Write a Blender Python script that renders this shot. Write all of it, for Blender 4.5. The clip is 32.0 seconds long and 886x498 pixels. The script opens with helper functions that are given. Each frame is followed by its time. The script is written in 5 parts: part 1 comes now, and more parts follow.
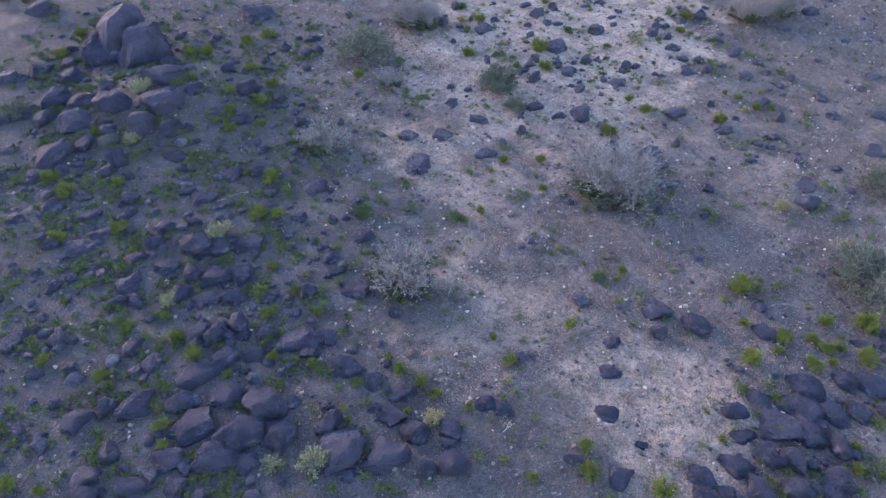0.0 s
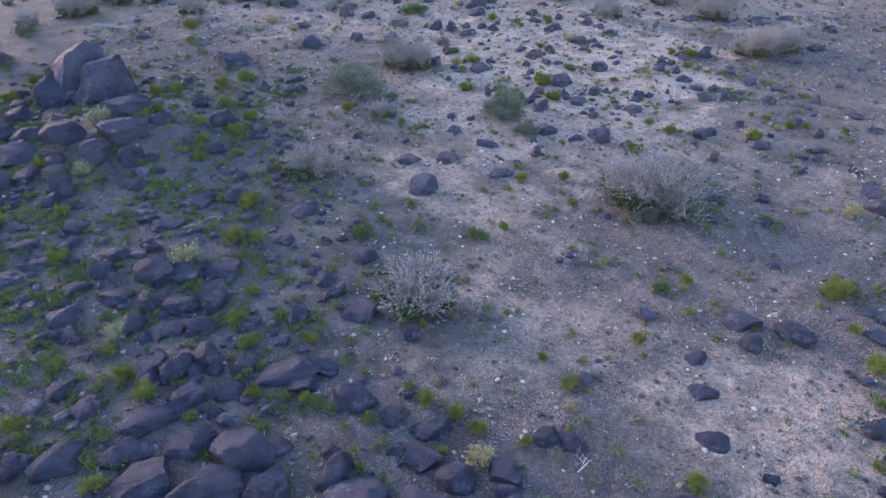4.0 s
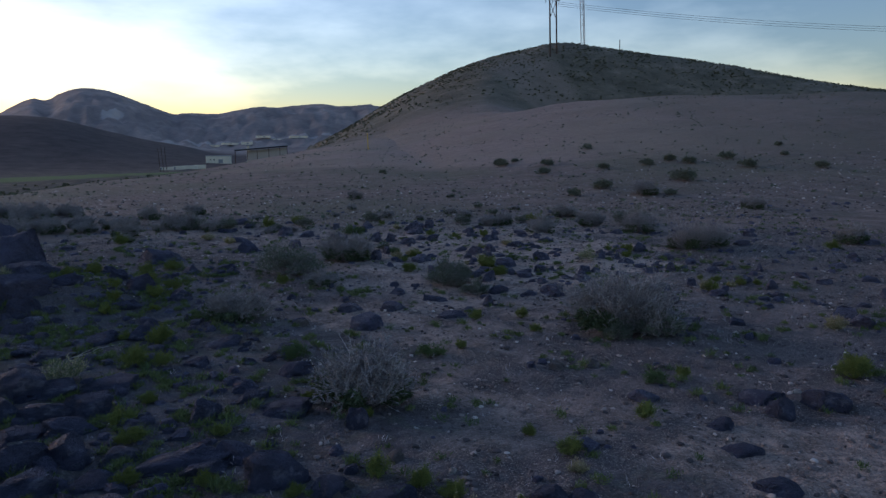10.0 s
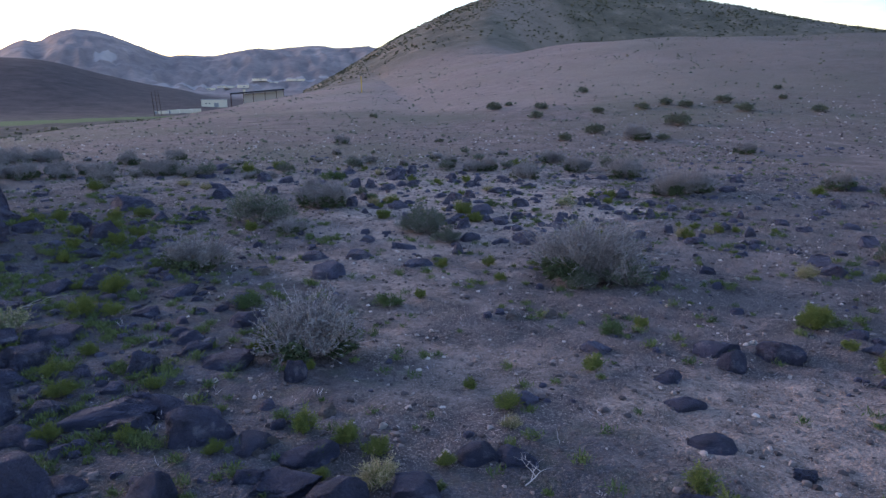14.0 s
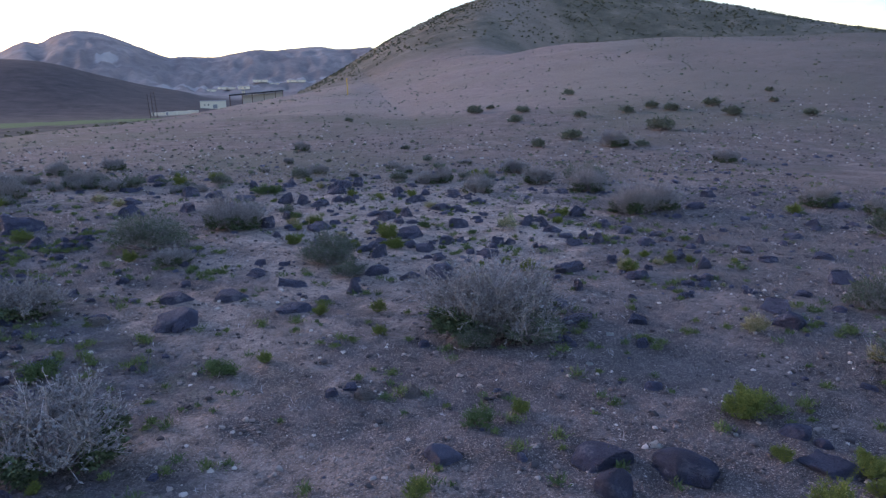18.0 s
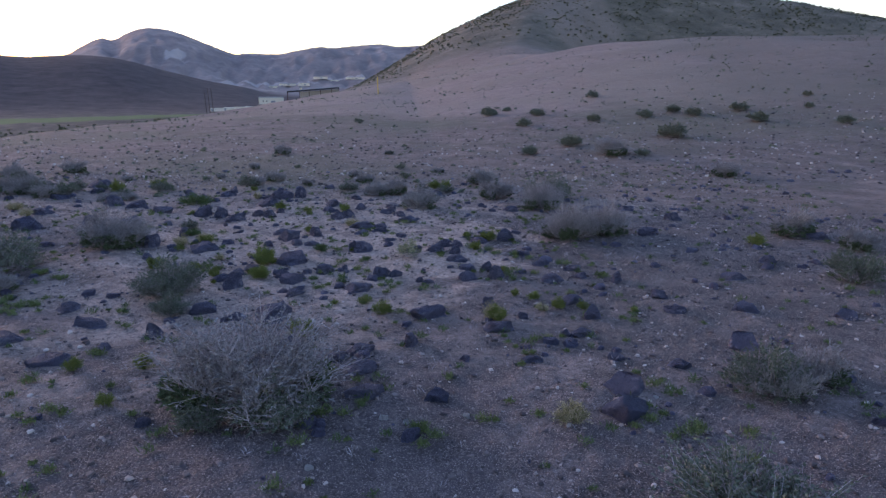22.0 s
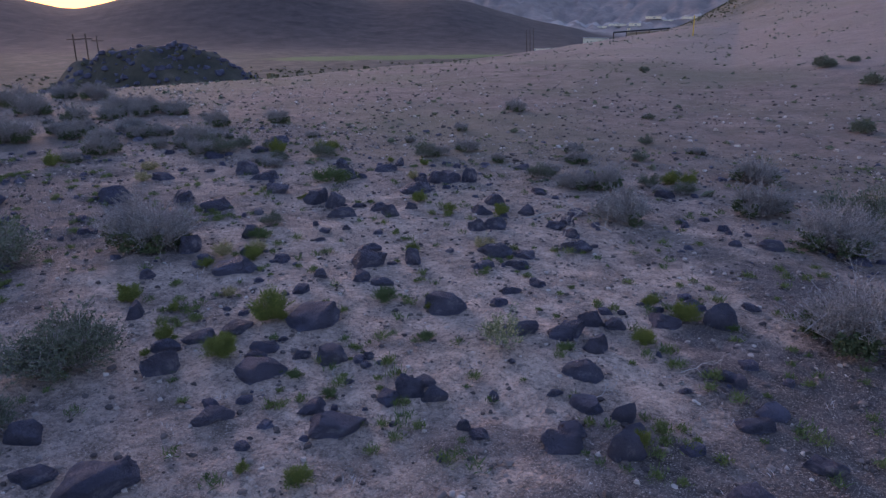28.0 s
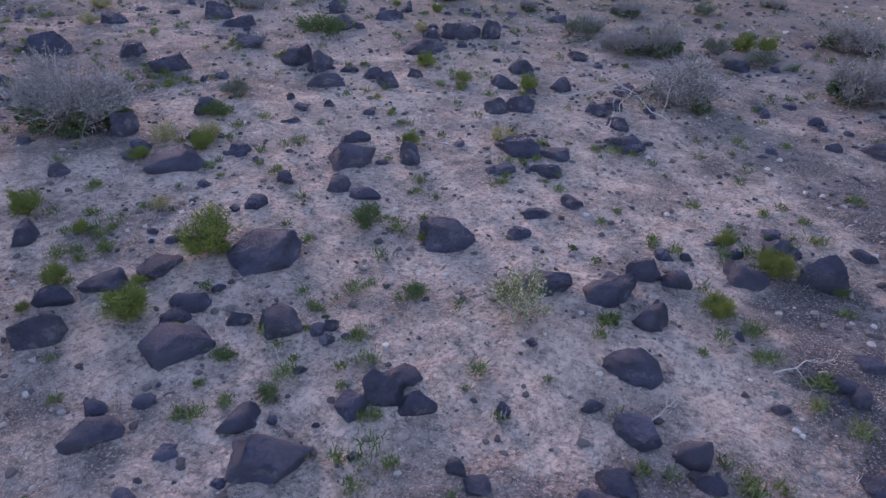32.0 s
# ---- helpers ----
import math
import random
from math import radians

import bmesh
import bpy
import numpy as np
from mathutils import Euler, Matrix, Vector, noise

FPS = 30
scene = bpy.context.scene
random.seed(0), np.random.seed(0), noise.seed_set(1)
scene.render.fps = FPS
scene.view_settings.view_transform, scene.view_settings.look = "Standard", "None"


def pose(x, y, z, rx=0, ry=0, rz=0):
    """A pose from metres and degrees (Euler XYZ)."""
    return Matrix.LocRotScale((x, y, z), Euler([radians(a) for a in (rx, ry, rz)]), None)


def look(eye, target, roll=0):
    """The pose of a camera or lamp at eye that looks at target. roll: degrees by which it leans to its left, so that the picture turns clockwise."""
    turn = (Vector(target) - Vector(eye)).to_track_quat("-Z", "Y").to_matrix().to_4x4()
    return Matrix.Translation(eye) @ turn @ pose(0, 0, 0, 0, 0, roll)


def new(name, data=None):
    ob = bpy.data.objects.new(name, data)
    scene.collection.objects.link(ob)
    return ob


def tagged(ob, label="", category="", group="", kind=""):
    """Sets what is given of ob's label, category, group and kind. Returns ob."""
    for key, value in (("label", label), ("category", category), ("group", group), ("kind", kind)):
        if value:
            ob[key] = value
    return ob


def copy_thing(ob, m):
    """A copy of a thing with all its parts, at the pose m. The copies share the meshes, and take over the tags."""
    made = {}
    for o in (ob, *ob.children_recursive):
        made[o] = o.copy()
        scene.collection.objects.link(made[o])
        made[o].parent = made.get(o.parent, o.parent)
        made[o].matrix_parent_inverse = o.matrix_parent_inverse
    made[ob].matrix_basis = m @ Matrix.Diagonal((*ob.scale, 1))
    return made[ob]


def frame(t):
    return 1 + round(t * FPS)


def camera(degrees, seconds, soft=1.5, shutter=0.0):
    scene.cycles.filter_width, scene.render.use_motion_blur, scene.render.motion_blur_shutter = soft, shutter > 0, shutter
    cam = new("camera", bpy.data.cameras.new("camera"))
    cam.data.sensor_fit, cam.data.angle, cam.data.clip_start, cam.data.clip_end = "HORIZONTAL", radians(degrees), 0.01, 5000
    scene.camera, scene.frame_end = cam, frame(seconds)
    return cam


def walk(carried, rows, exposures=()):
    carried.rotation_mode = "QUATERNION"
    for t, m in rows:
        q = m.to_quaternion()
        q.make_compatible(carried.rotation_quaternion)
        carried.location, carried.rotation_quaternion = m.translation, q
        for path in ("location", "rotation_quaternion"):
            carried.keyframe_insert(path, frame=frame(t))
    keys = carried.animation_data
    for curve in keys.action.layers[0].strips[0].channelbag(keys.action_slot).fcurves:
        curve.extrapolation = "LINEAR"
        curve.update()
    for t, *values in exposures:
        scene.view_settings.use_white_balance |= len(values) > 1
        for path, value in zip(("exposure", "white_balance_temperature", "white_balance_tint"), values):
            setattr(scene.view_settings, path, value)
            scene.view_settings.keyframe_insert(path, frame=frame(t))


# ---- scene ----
cam = camera(66.3, 32.0, 1.4)
METRES, EYE, TILT, LEAN, TURN = 27.0, 10.05, -44.6, 0.0, 0.0
ROWS = [
    (0.0, 0.0, 0.0, 0.0, 0.0, 0.0, -0.0),
    (0.5, -0.0079, 0.0056, -0.0054, -0.0, 0.11, 0.03),
    (1.0, -0.0133, 0.0187, -0.0142, -0.15, 0.39, 0.23),
    (1.5, -0.0187, 0.0323, -0.0224, -0.26, 0.82, 0.36),
    (2.0, -0.023, 0.0472, -0.0306, -0.65, 1.23, 0.76),
    (2.5, -0.0267, 0.062, -0.0382, -0.91, 2.23, 1.03),
    (3.0, -0.0298, 0.0767, -0.046, -1.05, 4.24, 1.18),
    (3.5, -0.0317, 0.0911, -0.0533, -1.13, 6.98, 1.36),
    (4.0, -0.0326, 0.1062, -0.0657, -2.19, 10.21, 2.33),
    (4.5, -0.033, 0.1242, -0.0813, -5.11, 13.24, 4.81),
    (6.5, -0.031, 0.2021, -0.153, -6.68, 25.65, 6.52),
    (7.0, -0.0329, 0.2031, -0.1541, -6.33, 28.73, 6.32),
    (7.5, -0.0345, 0.2052, -0.1534, -6.27, 31.67, 6.25),
    (8.0, -0.0351, 0.2079, -0.1527, -6.19, 34.2, 6.33),
    (8.5, -0.0356, 0.2093, -0.1526, -6.16, 35.55, 6.41),
    (9.0, -0.0364, 0.2103, -0.1531, -6.13, 35.82, 6.42),
    (9.5, -0.0381, 0.2092, -0.155, -6.14, 35.75, 6.42),
    (10.0, -0.0395, 0.2081, -0.1558, -6.15, 35.53, 6.37),
    (10.5, -0.0401, 0.2077, -0.1563, -6.21, 33.69, 6.26),
    (11.0, -0.0395, 0.2079, -0.1557, -6.2, 32.04, 6.23),
    (11.5, -0.0386, 0.209, -0.1551, -6.17, 31.38, 6.25),
    (12.0, -0.0375, 0.2099, -0.1545, -6.11, 31.05, 6.27),
    (12.5, -0.0352, 0.2106, -0.1551, -6.13, 31.02, 6.28),
    (13.0, -0.0311, 0.2107, -0.1556, -6.17, 30.99, 6.28),
    (13.5, -0.0236, 0.212, -0.1544, -6.2, 30.95, 6.3),
    (14.0, -0.0137, 0.2145, -0.1507, -6.18, 30.92, 6.35),
    (14.5, -0.0032, 0.2188, -0.1457, -6.18, 30.89, 6.39),
    (15.0, 0.0084, 0.2248, -0.1392, -6.15, 30.89, 6.4),
    (15.5, 0.0202, 0.2315, -0.1316, -6.1, 30.9, 6.45),
    (17.5, 0.0599, 0.2556, -0.1038, -5.95, 31.0, 6.38),
    (18.0, 0.0701, 0.2614, -0.0971, -5.98, 31.01, 6.29),
    (18.5, 0.0812, 0.2665, -0.0908, -5.93, 31.03, 6.2),
    (19.0, 0.0927, 0.2713, -0.0846, -5.49, 31.08, 5.59),
    (19.5, 0.1065, 0.2748, -0.0801, -5.27, 31.1, 5.12),
    (20.0, 0.1238, 0.2786, -0.0745, -5.07, 31.11, 4.69),
    (20.5, 0.1449, 0.2828, -0.0687, -4.7, 31.11, 4.27),
    (21.0, 0.1678, 0.2864, -0.0634, -4.2, 31.11, 3.82),
    (21.5, 0.1912, 0.2913, -0.0567, -3.56, 31.09, 3.2),
    (22.0, 0.216, 0.2987, -0.0485, -2.8, 31.09, 2.5),
    (22.5, 0.238, 0.3071, -0.0382, -1.86, 31.05, 1.58),
    (23.0, 0.2576, 0.3199, -0.0237, -0.88, 31.0, 0.66),
    (23.5, 0.2748, 0.3363, -0.0066, 0.23, 30.91, -0.27),
    (24.0, 0.2883, 0.354, 0.0114, 1.38, 30.81, -1.29),
    (24.5, 0.2977, 0.3727, 0.0295, 3.31, 30.65, -3.13),
    (25.0, 0.304, 0.3903, 0.0481, 6.12, 30.35, -5.88),
    (25.5, 0.308, 0.4087, 0.0658, 8.8, 29.88, -8.56),
    (27.5, 0.3103, 0.4795, 0.1325, 15.67, 26.88, -15.11),
    (28.0, 0.3065, 0.497, 0.1477, 16.42, 24.12, -15.94),
    (28.5, 0.3018, 0.5129, 0.1618, 16.76, 20.14, -16.57),
    (29.0, 0.296, 0.5287, 0.1772, 17.11, 16.49, -17.23),
    (29.5, 0.2893, 0.5442, 0.1915, 17.32, 15.33, -17.6),
    (30.0, 0.2824, 0.5593, 0.2045, 17.4, 14.77, -17.77),
    (30.5, 0.2762, 0.5693, 0.2148, 17.4, 14.66, -17.86),
    (31.0, 0.2738, 0.5712, 0.2157, 17.39, 14.53, -17.96),
    (31.5, 0.2731, 0.5692, 0.2138, 17.31, 12.53, -18.23),
    (32.0, 0.2726, 0.5682, 0.2118, 17.22, 10.24, -18.47),
]
walk(cam, [(t, pose(0, 0, EYE, TILT, LEAN, TURN) @ pose(METRES * x, METRES * y, METRES * z, 90 + pitch, roll, yaw)) for t, x, y, z, yaw, pitch, roll in ROWS],
     exposures=((0.0, 3.65, 6800, 30), (4.5, 3.7, 6850, 30), (6.5, 3.6, 6800, 32), (7.5, 3.2, 6600, 31), (8.0, 2.8, 6400, 30), (8.5, 2.1, 6200, 30), (9.2, 1.48, 6050, 27), (10.2, 1.3, 5980, 24), (11.0, 1.65, 6150, 32), (11.5, 2.0, 6150, 32), (12.5, 2.5, 6150, 32), (18.0, 2.55, 6150, 33), (21.5, 2.45, 6200, 35), (23.0, 2.4, 6250, 37), (24.0, 2.25, 6120, 38), (25.5, 2.05, 6080, 38), (27.5, 2.0, 6220, 42), (28.0, 2.25, 6350, 42), (30.0, 3.0, 6930, 41), (32.0, 3.05, 6880, 40)))

# ---- light ----
SUN_BEARING, SUN_HEIGHT = -49.4, 1.9
world = bpy.data.worlds.new("dusk_sky")
scene.world = world
world.use_nodes = True
wn, wl = world.node_tree.nodes, world.node_tree.links
sky = wn.new("ShaderNodeTexSky")
sky.sky_type, sky.sun_disc = "NISHITA", False
sky.sun_elevation, sky.sun_rotation = radians(SUN_HEIGHT), radians(SUN_BEARING)
sky.altitude, sky.air_density, sky.dust_density, sky.ozone_density = 1400, 1.0, 1.2, 2.0
wn["Background"].inputs["Strength"].default_value = 0.15
# thin high cloud, thickest towards the horizon
at = wn.new("ShaderNodeTexCoord")
squash = wn.new("ShaderNodeMapping")
squash.inputs["Scale"].default_value = (1.0, 1.0, 3.2)
veil = wn.new("ShaderNodeTexNoise")
veil.inputs["Scale"].default_value, veil.inputs["Detail"].default_value, veil.inputs["Roughness"].default_value = 2.1, 6.0, 0.55
share = wn.new("ShaderNodeMapRange")
for key, value in (("From Min", 0.43), ("From Max", 0.66), ("To Min", 0.0), ("To Max", 0.7)):
    share.inputs[key].default_value = value
cloud = wn.new("ShaderNodeMix")
cloud.data_type = "RGBA"
bright = wn.new("ShaderNodeMix")
bright.data_type, bright.blend_type = "RGBA", "MULTIPLY"
bright.inputs["Factor"].default_value, bright.inputs["B"].default_value = 1.0, (2.6, 2.1, 1.8, 1)
wl.new(at.outputs["Generated"], squash.inputs["Vector"])
wl.new(squash.outputs[0], veil.inputs["Vector"])
wl.new(veil.outputs["Fac"], share.inputs["Value"])
wl.new(share.outputs["Result"], cloud.inputs["Factor"])
wl.new(sky.outputs[0], bright.inputs["A"])
wl.new(sky.outputs[0], cloud.inputs["A"])
wl.new(bright.outputs["Result"], cloud.inputs["B"])
# the low sun's yellow halo in the dusty air
toward = wn.new("ShaderNodeVectorMath")
toward.operation = "DOT_PRODUCT"
toward.inputs[1].default_value = (math.sin(radians(SUN_BEARING)), math.cos(radians(SUN_BEARING)), math.sin(radians(SUN_HEIGHT)))
halo = wn.new("ShaderNodeMapRange")
halo.interpolation_type = "SMOOTHSTEP"
for key, value in (("From Min", 0.981), ("From Max", 0.9985), ("To Min", 0.0), ("To Max", 0.95)):
    halo.inputs[key].default_value = value
glow = wn.new("ShaderNodeMix")
glow.data_type = "RGBA"
glow.inputs["B"].default_value = (9.0, 3.4, 0.75, 1)
wl.new(at.outputs["Generated"], toward.inputs[0])
wl.new(toward.outputs["Value"], halo.inputs["Value"])
wl.new(halo.outputs["Result"], glow.inputs["Factor"])
wl.new(cloud.outputs["Result"], glow.inputs["A"])
wl.new(glow.outputs["Result"], wn["Background"].inputs["Color"])
sun = new("sun", bpy.data.lights.new("sun", "SUN"))
sun.data.energy, sun.data.angle, sun.data.color = 0.35, radians(20), (1.0, 0.83, 0.66)
sun.matrix_world = look((0, 0, 0), (-math.sin(radians(SUN_BEARING)), -math.cos(radians(SUN_BEARING)), -math.tan(radians(9))))


# ---- materials ----
class Nodes:
    """A few short cuts for building one node material."""

    def __init__(self, name, rough=0.9):
        self.mat = bpy.data.materials.new(name)
        self.mat.use_nodes = True
        self.tree = self.mat.node_tree
        self.bsdf = self.tree.nodes["Principled BSDF"]
        self.bsdf.inputs["Roughness"].default_value = rough
        self.bsdf.inputs["Specular IOR Level"].default_value = 0.25
        self.where = self.add("ShaderNodeTexCoord").outputs["Object"]

    def add(self, kind, **values):
        node = self.tree.nodes.new(kind)
        for key, value in values.items():
            node.inputs[key.replace("_", " ")].default_value = value
        return node

    def link(self, a, b):
        self.tree.links.new(a, b)

    def noise(self, scale, detail=4.0, rough=0.6, at=None):
        n = self.add("ShaderNodeTexNoise", Scale=scale, Detail=detail, Roughness=rough)
        self.link(at or self.where, n.inputs["Vector"])
        return n.outputs["Fac"]

    def cells(self, scale, what="Distance", at=None):
        n = self.add("ShaderNodeTexVoronoi", Scale=scale)
        self.link(at or self.where, n.inputs["Vector"])
        return n.outputs[what]

    def ramp(self, fac, *stops):
        n = self.add("ShaderNodeValToRGB")
        e = n.color_ramp.elements
        while len(e) < len(stops):
            e.new(0.5)
        for el, (p, c) in zip(e, stops):
            el.position, el.color = p, (*c, 1) if len(c) == 3 else c
        self.link(fac, n.inputs["Fac"])
        return n.outputs["Color"]

    def step(self, fac, lo, hi, a=0.0, b=1.0):
        n = self.add("ShaderNodeMapRange")
        n.interpolation_type = "SMOOTHSTEP"
        for k, v in zip(("From Min", "From Max", "To Min", "To Max"), (lo, hi, a, b)):
            n.inputs[k].default_value = v
        self.link(fac, n.inputs["Value"])
        return n.outputs["Result"]

    def mix(self, fac, a, b, mode="MIX"):
        n = self.add("ShaderNodeMix")
        n.data_type, n.blend_type = "RGBA", mode
        for sock, v in ((n.inputs["Factor"], fac), (n.inputs["A"], a), (n.inputs["B"], b)):
            if isinstance(v, (int, float)):
                sock.default_value = v
            elif isinstance(v, tuple):
                sock.default_value = (*v, 1)
            else:
                self.link(v, sock)
        return n.outputs["Result"]

    def math(self, op, a, b=0.0):
        n = self.add("ShaderNodeMath")
        n.operation = op
        for sock, v in zip(n.inputs, (a, b)):
            if isinstance(v, (int, float)):
                sock.default_value = v
            else:
                self.link(v, sock)
        return n.outputs[0]

    def blob(self, cx, cy, rx, ry, wobble=0.35, scale=1.0):
        """1 inside a ragged oval of the plan, 0 outside it."""
        m = self.add("ShaderNodeMapping")
        m.inputs["Location"].default_value = (-cx / rx, -cy / ry, 0)
        m.inputs["Scale"].default_value = (1 / rx, 1 / ry, 0)
        self.link(self.where, m.inputs["Vector"])
        n = self.add("ShaderNodeVectorMath")
        n.operation = "LENGTH"
        self.link(m.outputs[0], n.inputs[0])
        ragged = self.math("ADD", n.outputs["Value"], self.math("MULTIPLY", self.math("SUBTRACT", self.noise(scale, 5.0), 0.5), wobble * 4))
        return self.step(ragged, 1.15, 0.8)

    def bump(self, height, distance, strength=1.0, under=None):
        n = self.add("ShaderNodeBump", Strength=strength, Distance=distance)
        self.link(height, n.inputs["Height"])
        if under:
            self.link(under, n.inputs["Normal"])
        return n.outputs["Normal"]

    def done(self, colour, normal=None):
        if isinstance(colour, tuple):
            self.bsdf.inputs["Base Color"].default_value = (*colour, 1)
        else:
            self.link(colour, self.bsdf.inputs["Base Color"])
        if normal:
            self.link(normal, self.bsdf.inputs["Normal"])
        return self.mat


def ground_material():
    n = Nodes("stony_ground", 0.95)
    fine, mid, wide = n.noise(9.0, 6.0, 0.7), n.noise(1.3, 5.0, 0.62), n.noise(0.22, 4.0)
    earth = n.ramp(mid, (0.3, (0.068, 0.056, 0.061)), (0.5, (0.125, 0.102, 0.107)), (0.7, (0.215, 0.174, 0.172)))
    sand = n.ramp(mid, (0.25, (0.385, 0.29, 0.245)), (0.75, (0.64, 0.49, 0.415)))
    pale = n.math("MULTIPLY", n.blob(3.5, 6.2, 1.7, 1.7, 0.16, 1.6), 0.62)
    for cx, cy, rx, ry, w in ((4.0, 22.0, 4.6, 5.5, 1.0), (10.0, 15.5, 5.0, 4.0, 0.15), (3.0, 18.0, 4.0, 4.5, 0.65), (-1.0, 12.5, 2.6, 3.2, 0.5), (0.5, 8.6, 2.0, 1.2, 0.35), (3.0, 27.5, 13.0, 4.5, 0.6)):
        pale = n.math("MAXIMUM", pale, n.math("MULTIPLY", n.blob(cx, cy, rx, ry, 0.5, 0.6), w))
    pale = n.math("MULTIPLY", pale, n.step(mid, 0.25, 0.55, 0.5, 1.0))
    near = n.mix(pale, earth, sand)
    dark = n.blob(-5.6, 8.5, 5.6, 8.5, 0.35, 0.5)
    dark = n.math("MAXIMUM", dark, n.math("MULTIPLY", n.blob(-9.5, 18.0, 4.8, 7.0, 0.4, 0.5), 0.75))
    dark = n.math("MAXIMUM", dark, n.math("MULTIPLY", n.blob(1.5, 5.4, 1.5, 1.3, 0.35, 0.9), 0.8))
    near = n.mix(n.math("MULTIPLY", n.blob(11.3, 16.5, 3.2, 4.2, 0.5, 0.7), 0.5), near, n.ramp(mid, (0.3, (0.06, 0.05, 0.052)), (0.7, (0.13, 0.105, 0.1))))
    near = n.mix(n.math("MULTIPLY", dark, 0.8), near, n.ramp(mid, (0.3, (0.042, 0.048, 0.066)), (0.7, (0.1, 0.107, 0.136))))
    near = n.mix(n.math("MULTIPLY", dark, n.step(n.noise(1.9, 6.0, 0.7), 0.47, 0.62, 0.0, 0.6)), near, (0.075, 0.09, 0.062))
    bare = n.step(pale, 0.2, 0.9, 1.0, 0.65)
    near = n.mix(n.math("MULTIPLY", bare, n.step(n.noise(3.7, 6.0, 0.75), 0.5, 0.6, 0.0, 0.5)), near, (0.06, 0.05, 0.052))
    near = n.mix(n.math("MULTIPLY", bare, n.step(n.noise(1.05, 5.0, 0.7), 0.5, 0.62, 0.0, 0.6)), near, (0.055, 0.048, 0.048))
    near = n.mix(n.step(n.noise(6.1, 6.0, 0.75), 0.56, 0.66, 0.0, 0.4), near, (0.34, 0.285, 0.265))
    near = n.mix(n.step(n.noise(17.0, 5.0, 0.8), 0.48, 0.62, 0.0, 0.62), near, (0.05, 0.042, 0.043))
    near = n.mix(n.math("MULTIPLY", n.step(dark, 0.1, 0.8, 1.0, 0.4), n.step(n.noise(52.0, 4.0, 0.8), 0.53, 0.63, 0.0, 0.8)), near, (0.54, 0.455, 0.42))
    # pebbles and crumbs
    grit = n.cells(38.0, "Color")
    near = n.mix(n.math("MULTIPLY", n.step(dark, 0.1, 0.8, 1.0, 0.4), n.step(n.cells(38.0), 0.32, 0.12, 0.0, 0.45)), near, n.mix(n.ramp(grit, (0.0, (0, 0, 0)), (1.0, (1, 1, 1))), (0.13, 0.11, 0.11), (0.42, 0.37, 0.34)))
    near = n.mix(n.step(fine, 0.42, 0.68, 0.0, 0.4), near, (0.08, 0.07, 0.068))
    # the grazed field: dry mauve-brown with thin green
    field = n.ramp(n.noise(0.8, 6.0, 0.7), (0.3, (0.142, 0.108, 0.097)), (0.55, (0.24, 0.18, 0.158)), (0.75, (0.36, 0.276, 0.238)))
    field = n.mix(n.step(n.noise(5.0, 6.0, 0.75), 0.5, 0.65, 0.0, 0.6), field, (0.07, 0.058, 0.052))
    field = n.mix(n.step(n.noise(0.05, 4.0, 0.6), 0.42, 0.6, 0.0, 0.65), field, (0.15, 0.142, 0.1))
    field = n.mix(n.step(n.noise(0.33, 7.0, 0.8), 0.5, 0.62, 0.0, 0.5), field, (0.12, 0.108, 0.082))
    field = n.mix(n.blob(26, 100, 40, 42, 0.4, 0.03), field, n.mix(0.4, field, (0.43, 0.32, 0.27)))
    field = n.mix(n.math("MULTIPLY", n.blob(62, 75, 30, 42, 0.4, 0.03), 0.5), field, (0.15, 0.13, 0.105))
    scrub = n.ramp(n.noise(0.16, 6.0, 0.7), (0.35, (0.1, 0.092, 0.066)), (0.55, (0.17, 0.146, 0.108)), (0.72, (0.28, 0.225, 0.175)))
    # mountain rock, its colour paled and warmed to stand in for distance haze
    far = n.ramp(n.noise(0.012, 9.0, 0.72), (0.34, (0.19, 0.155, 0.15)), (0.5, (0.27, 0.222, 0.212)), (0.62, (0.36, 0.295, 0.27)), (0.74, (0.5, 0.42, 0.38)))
    sep = n.add("ShaderNodeSeparateXYZ")
    n.link(n.where, sep.inputs[0])
    dist = n.add("ShaderNodeVectorMath")
    dist.operation = "LENGTH"
    n.link(n.where, dist.inputs[0])
    ragged = n.math("ADD", dist.outputs["Value"], n.math("MULTIPLY", n.math("SUBTRACT", wide, 0.5), 18.0))
    colour = n.mix(n.step(ragged, 26.0, 34.0), near, field)
    ragged = n.math("ADD", dist.outputs["Value"], n.math("MULTIPLY", n.math("SUBTRACT", n.noise(0.03, 5.0), 0.5), 45.0))
    colour = n.mix(n.step(ragged, 112.0, 158.0), colour, scrub)
    colour = n.mix(n.math("MULTIPLY", n.blob(46, 160, 9, 22, 0.35, 0.08), 0.35), colour, (0.36, 0.275, 0.225))
    # brown-purple of the west hills, deepened to paint in the shadow they lie in
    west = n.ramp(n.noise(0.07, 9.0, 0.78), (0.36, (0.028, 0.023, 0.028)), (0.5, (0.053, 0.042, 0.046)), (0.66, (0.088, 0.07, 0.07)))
    valley = n.ramp(n.noise(0.14, 8.0, 0.75), (0.38, (0.04, 0.042, 0.034)), (0.52, (0.075, 0.07, 0.056)), (0.66, (0.14, 0.12, 0.1)))
    reach = n.math("MAXIMUM", n.step(sep.outputs["X"], -37.0, -48.0), n.math("MULTIPLY", n.step(dist.outputs["Value"], 185.0, 225.0), n.step(sep.outputs["X"], -6.0, -16.0)))
    colour = n.mix(reach, colour, valley)
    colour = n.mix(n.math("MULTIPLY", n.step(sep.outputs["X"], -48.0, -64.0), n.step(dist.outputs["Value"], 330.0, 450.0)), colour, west)
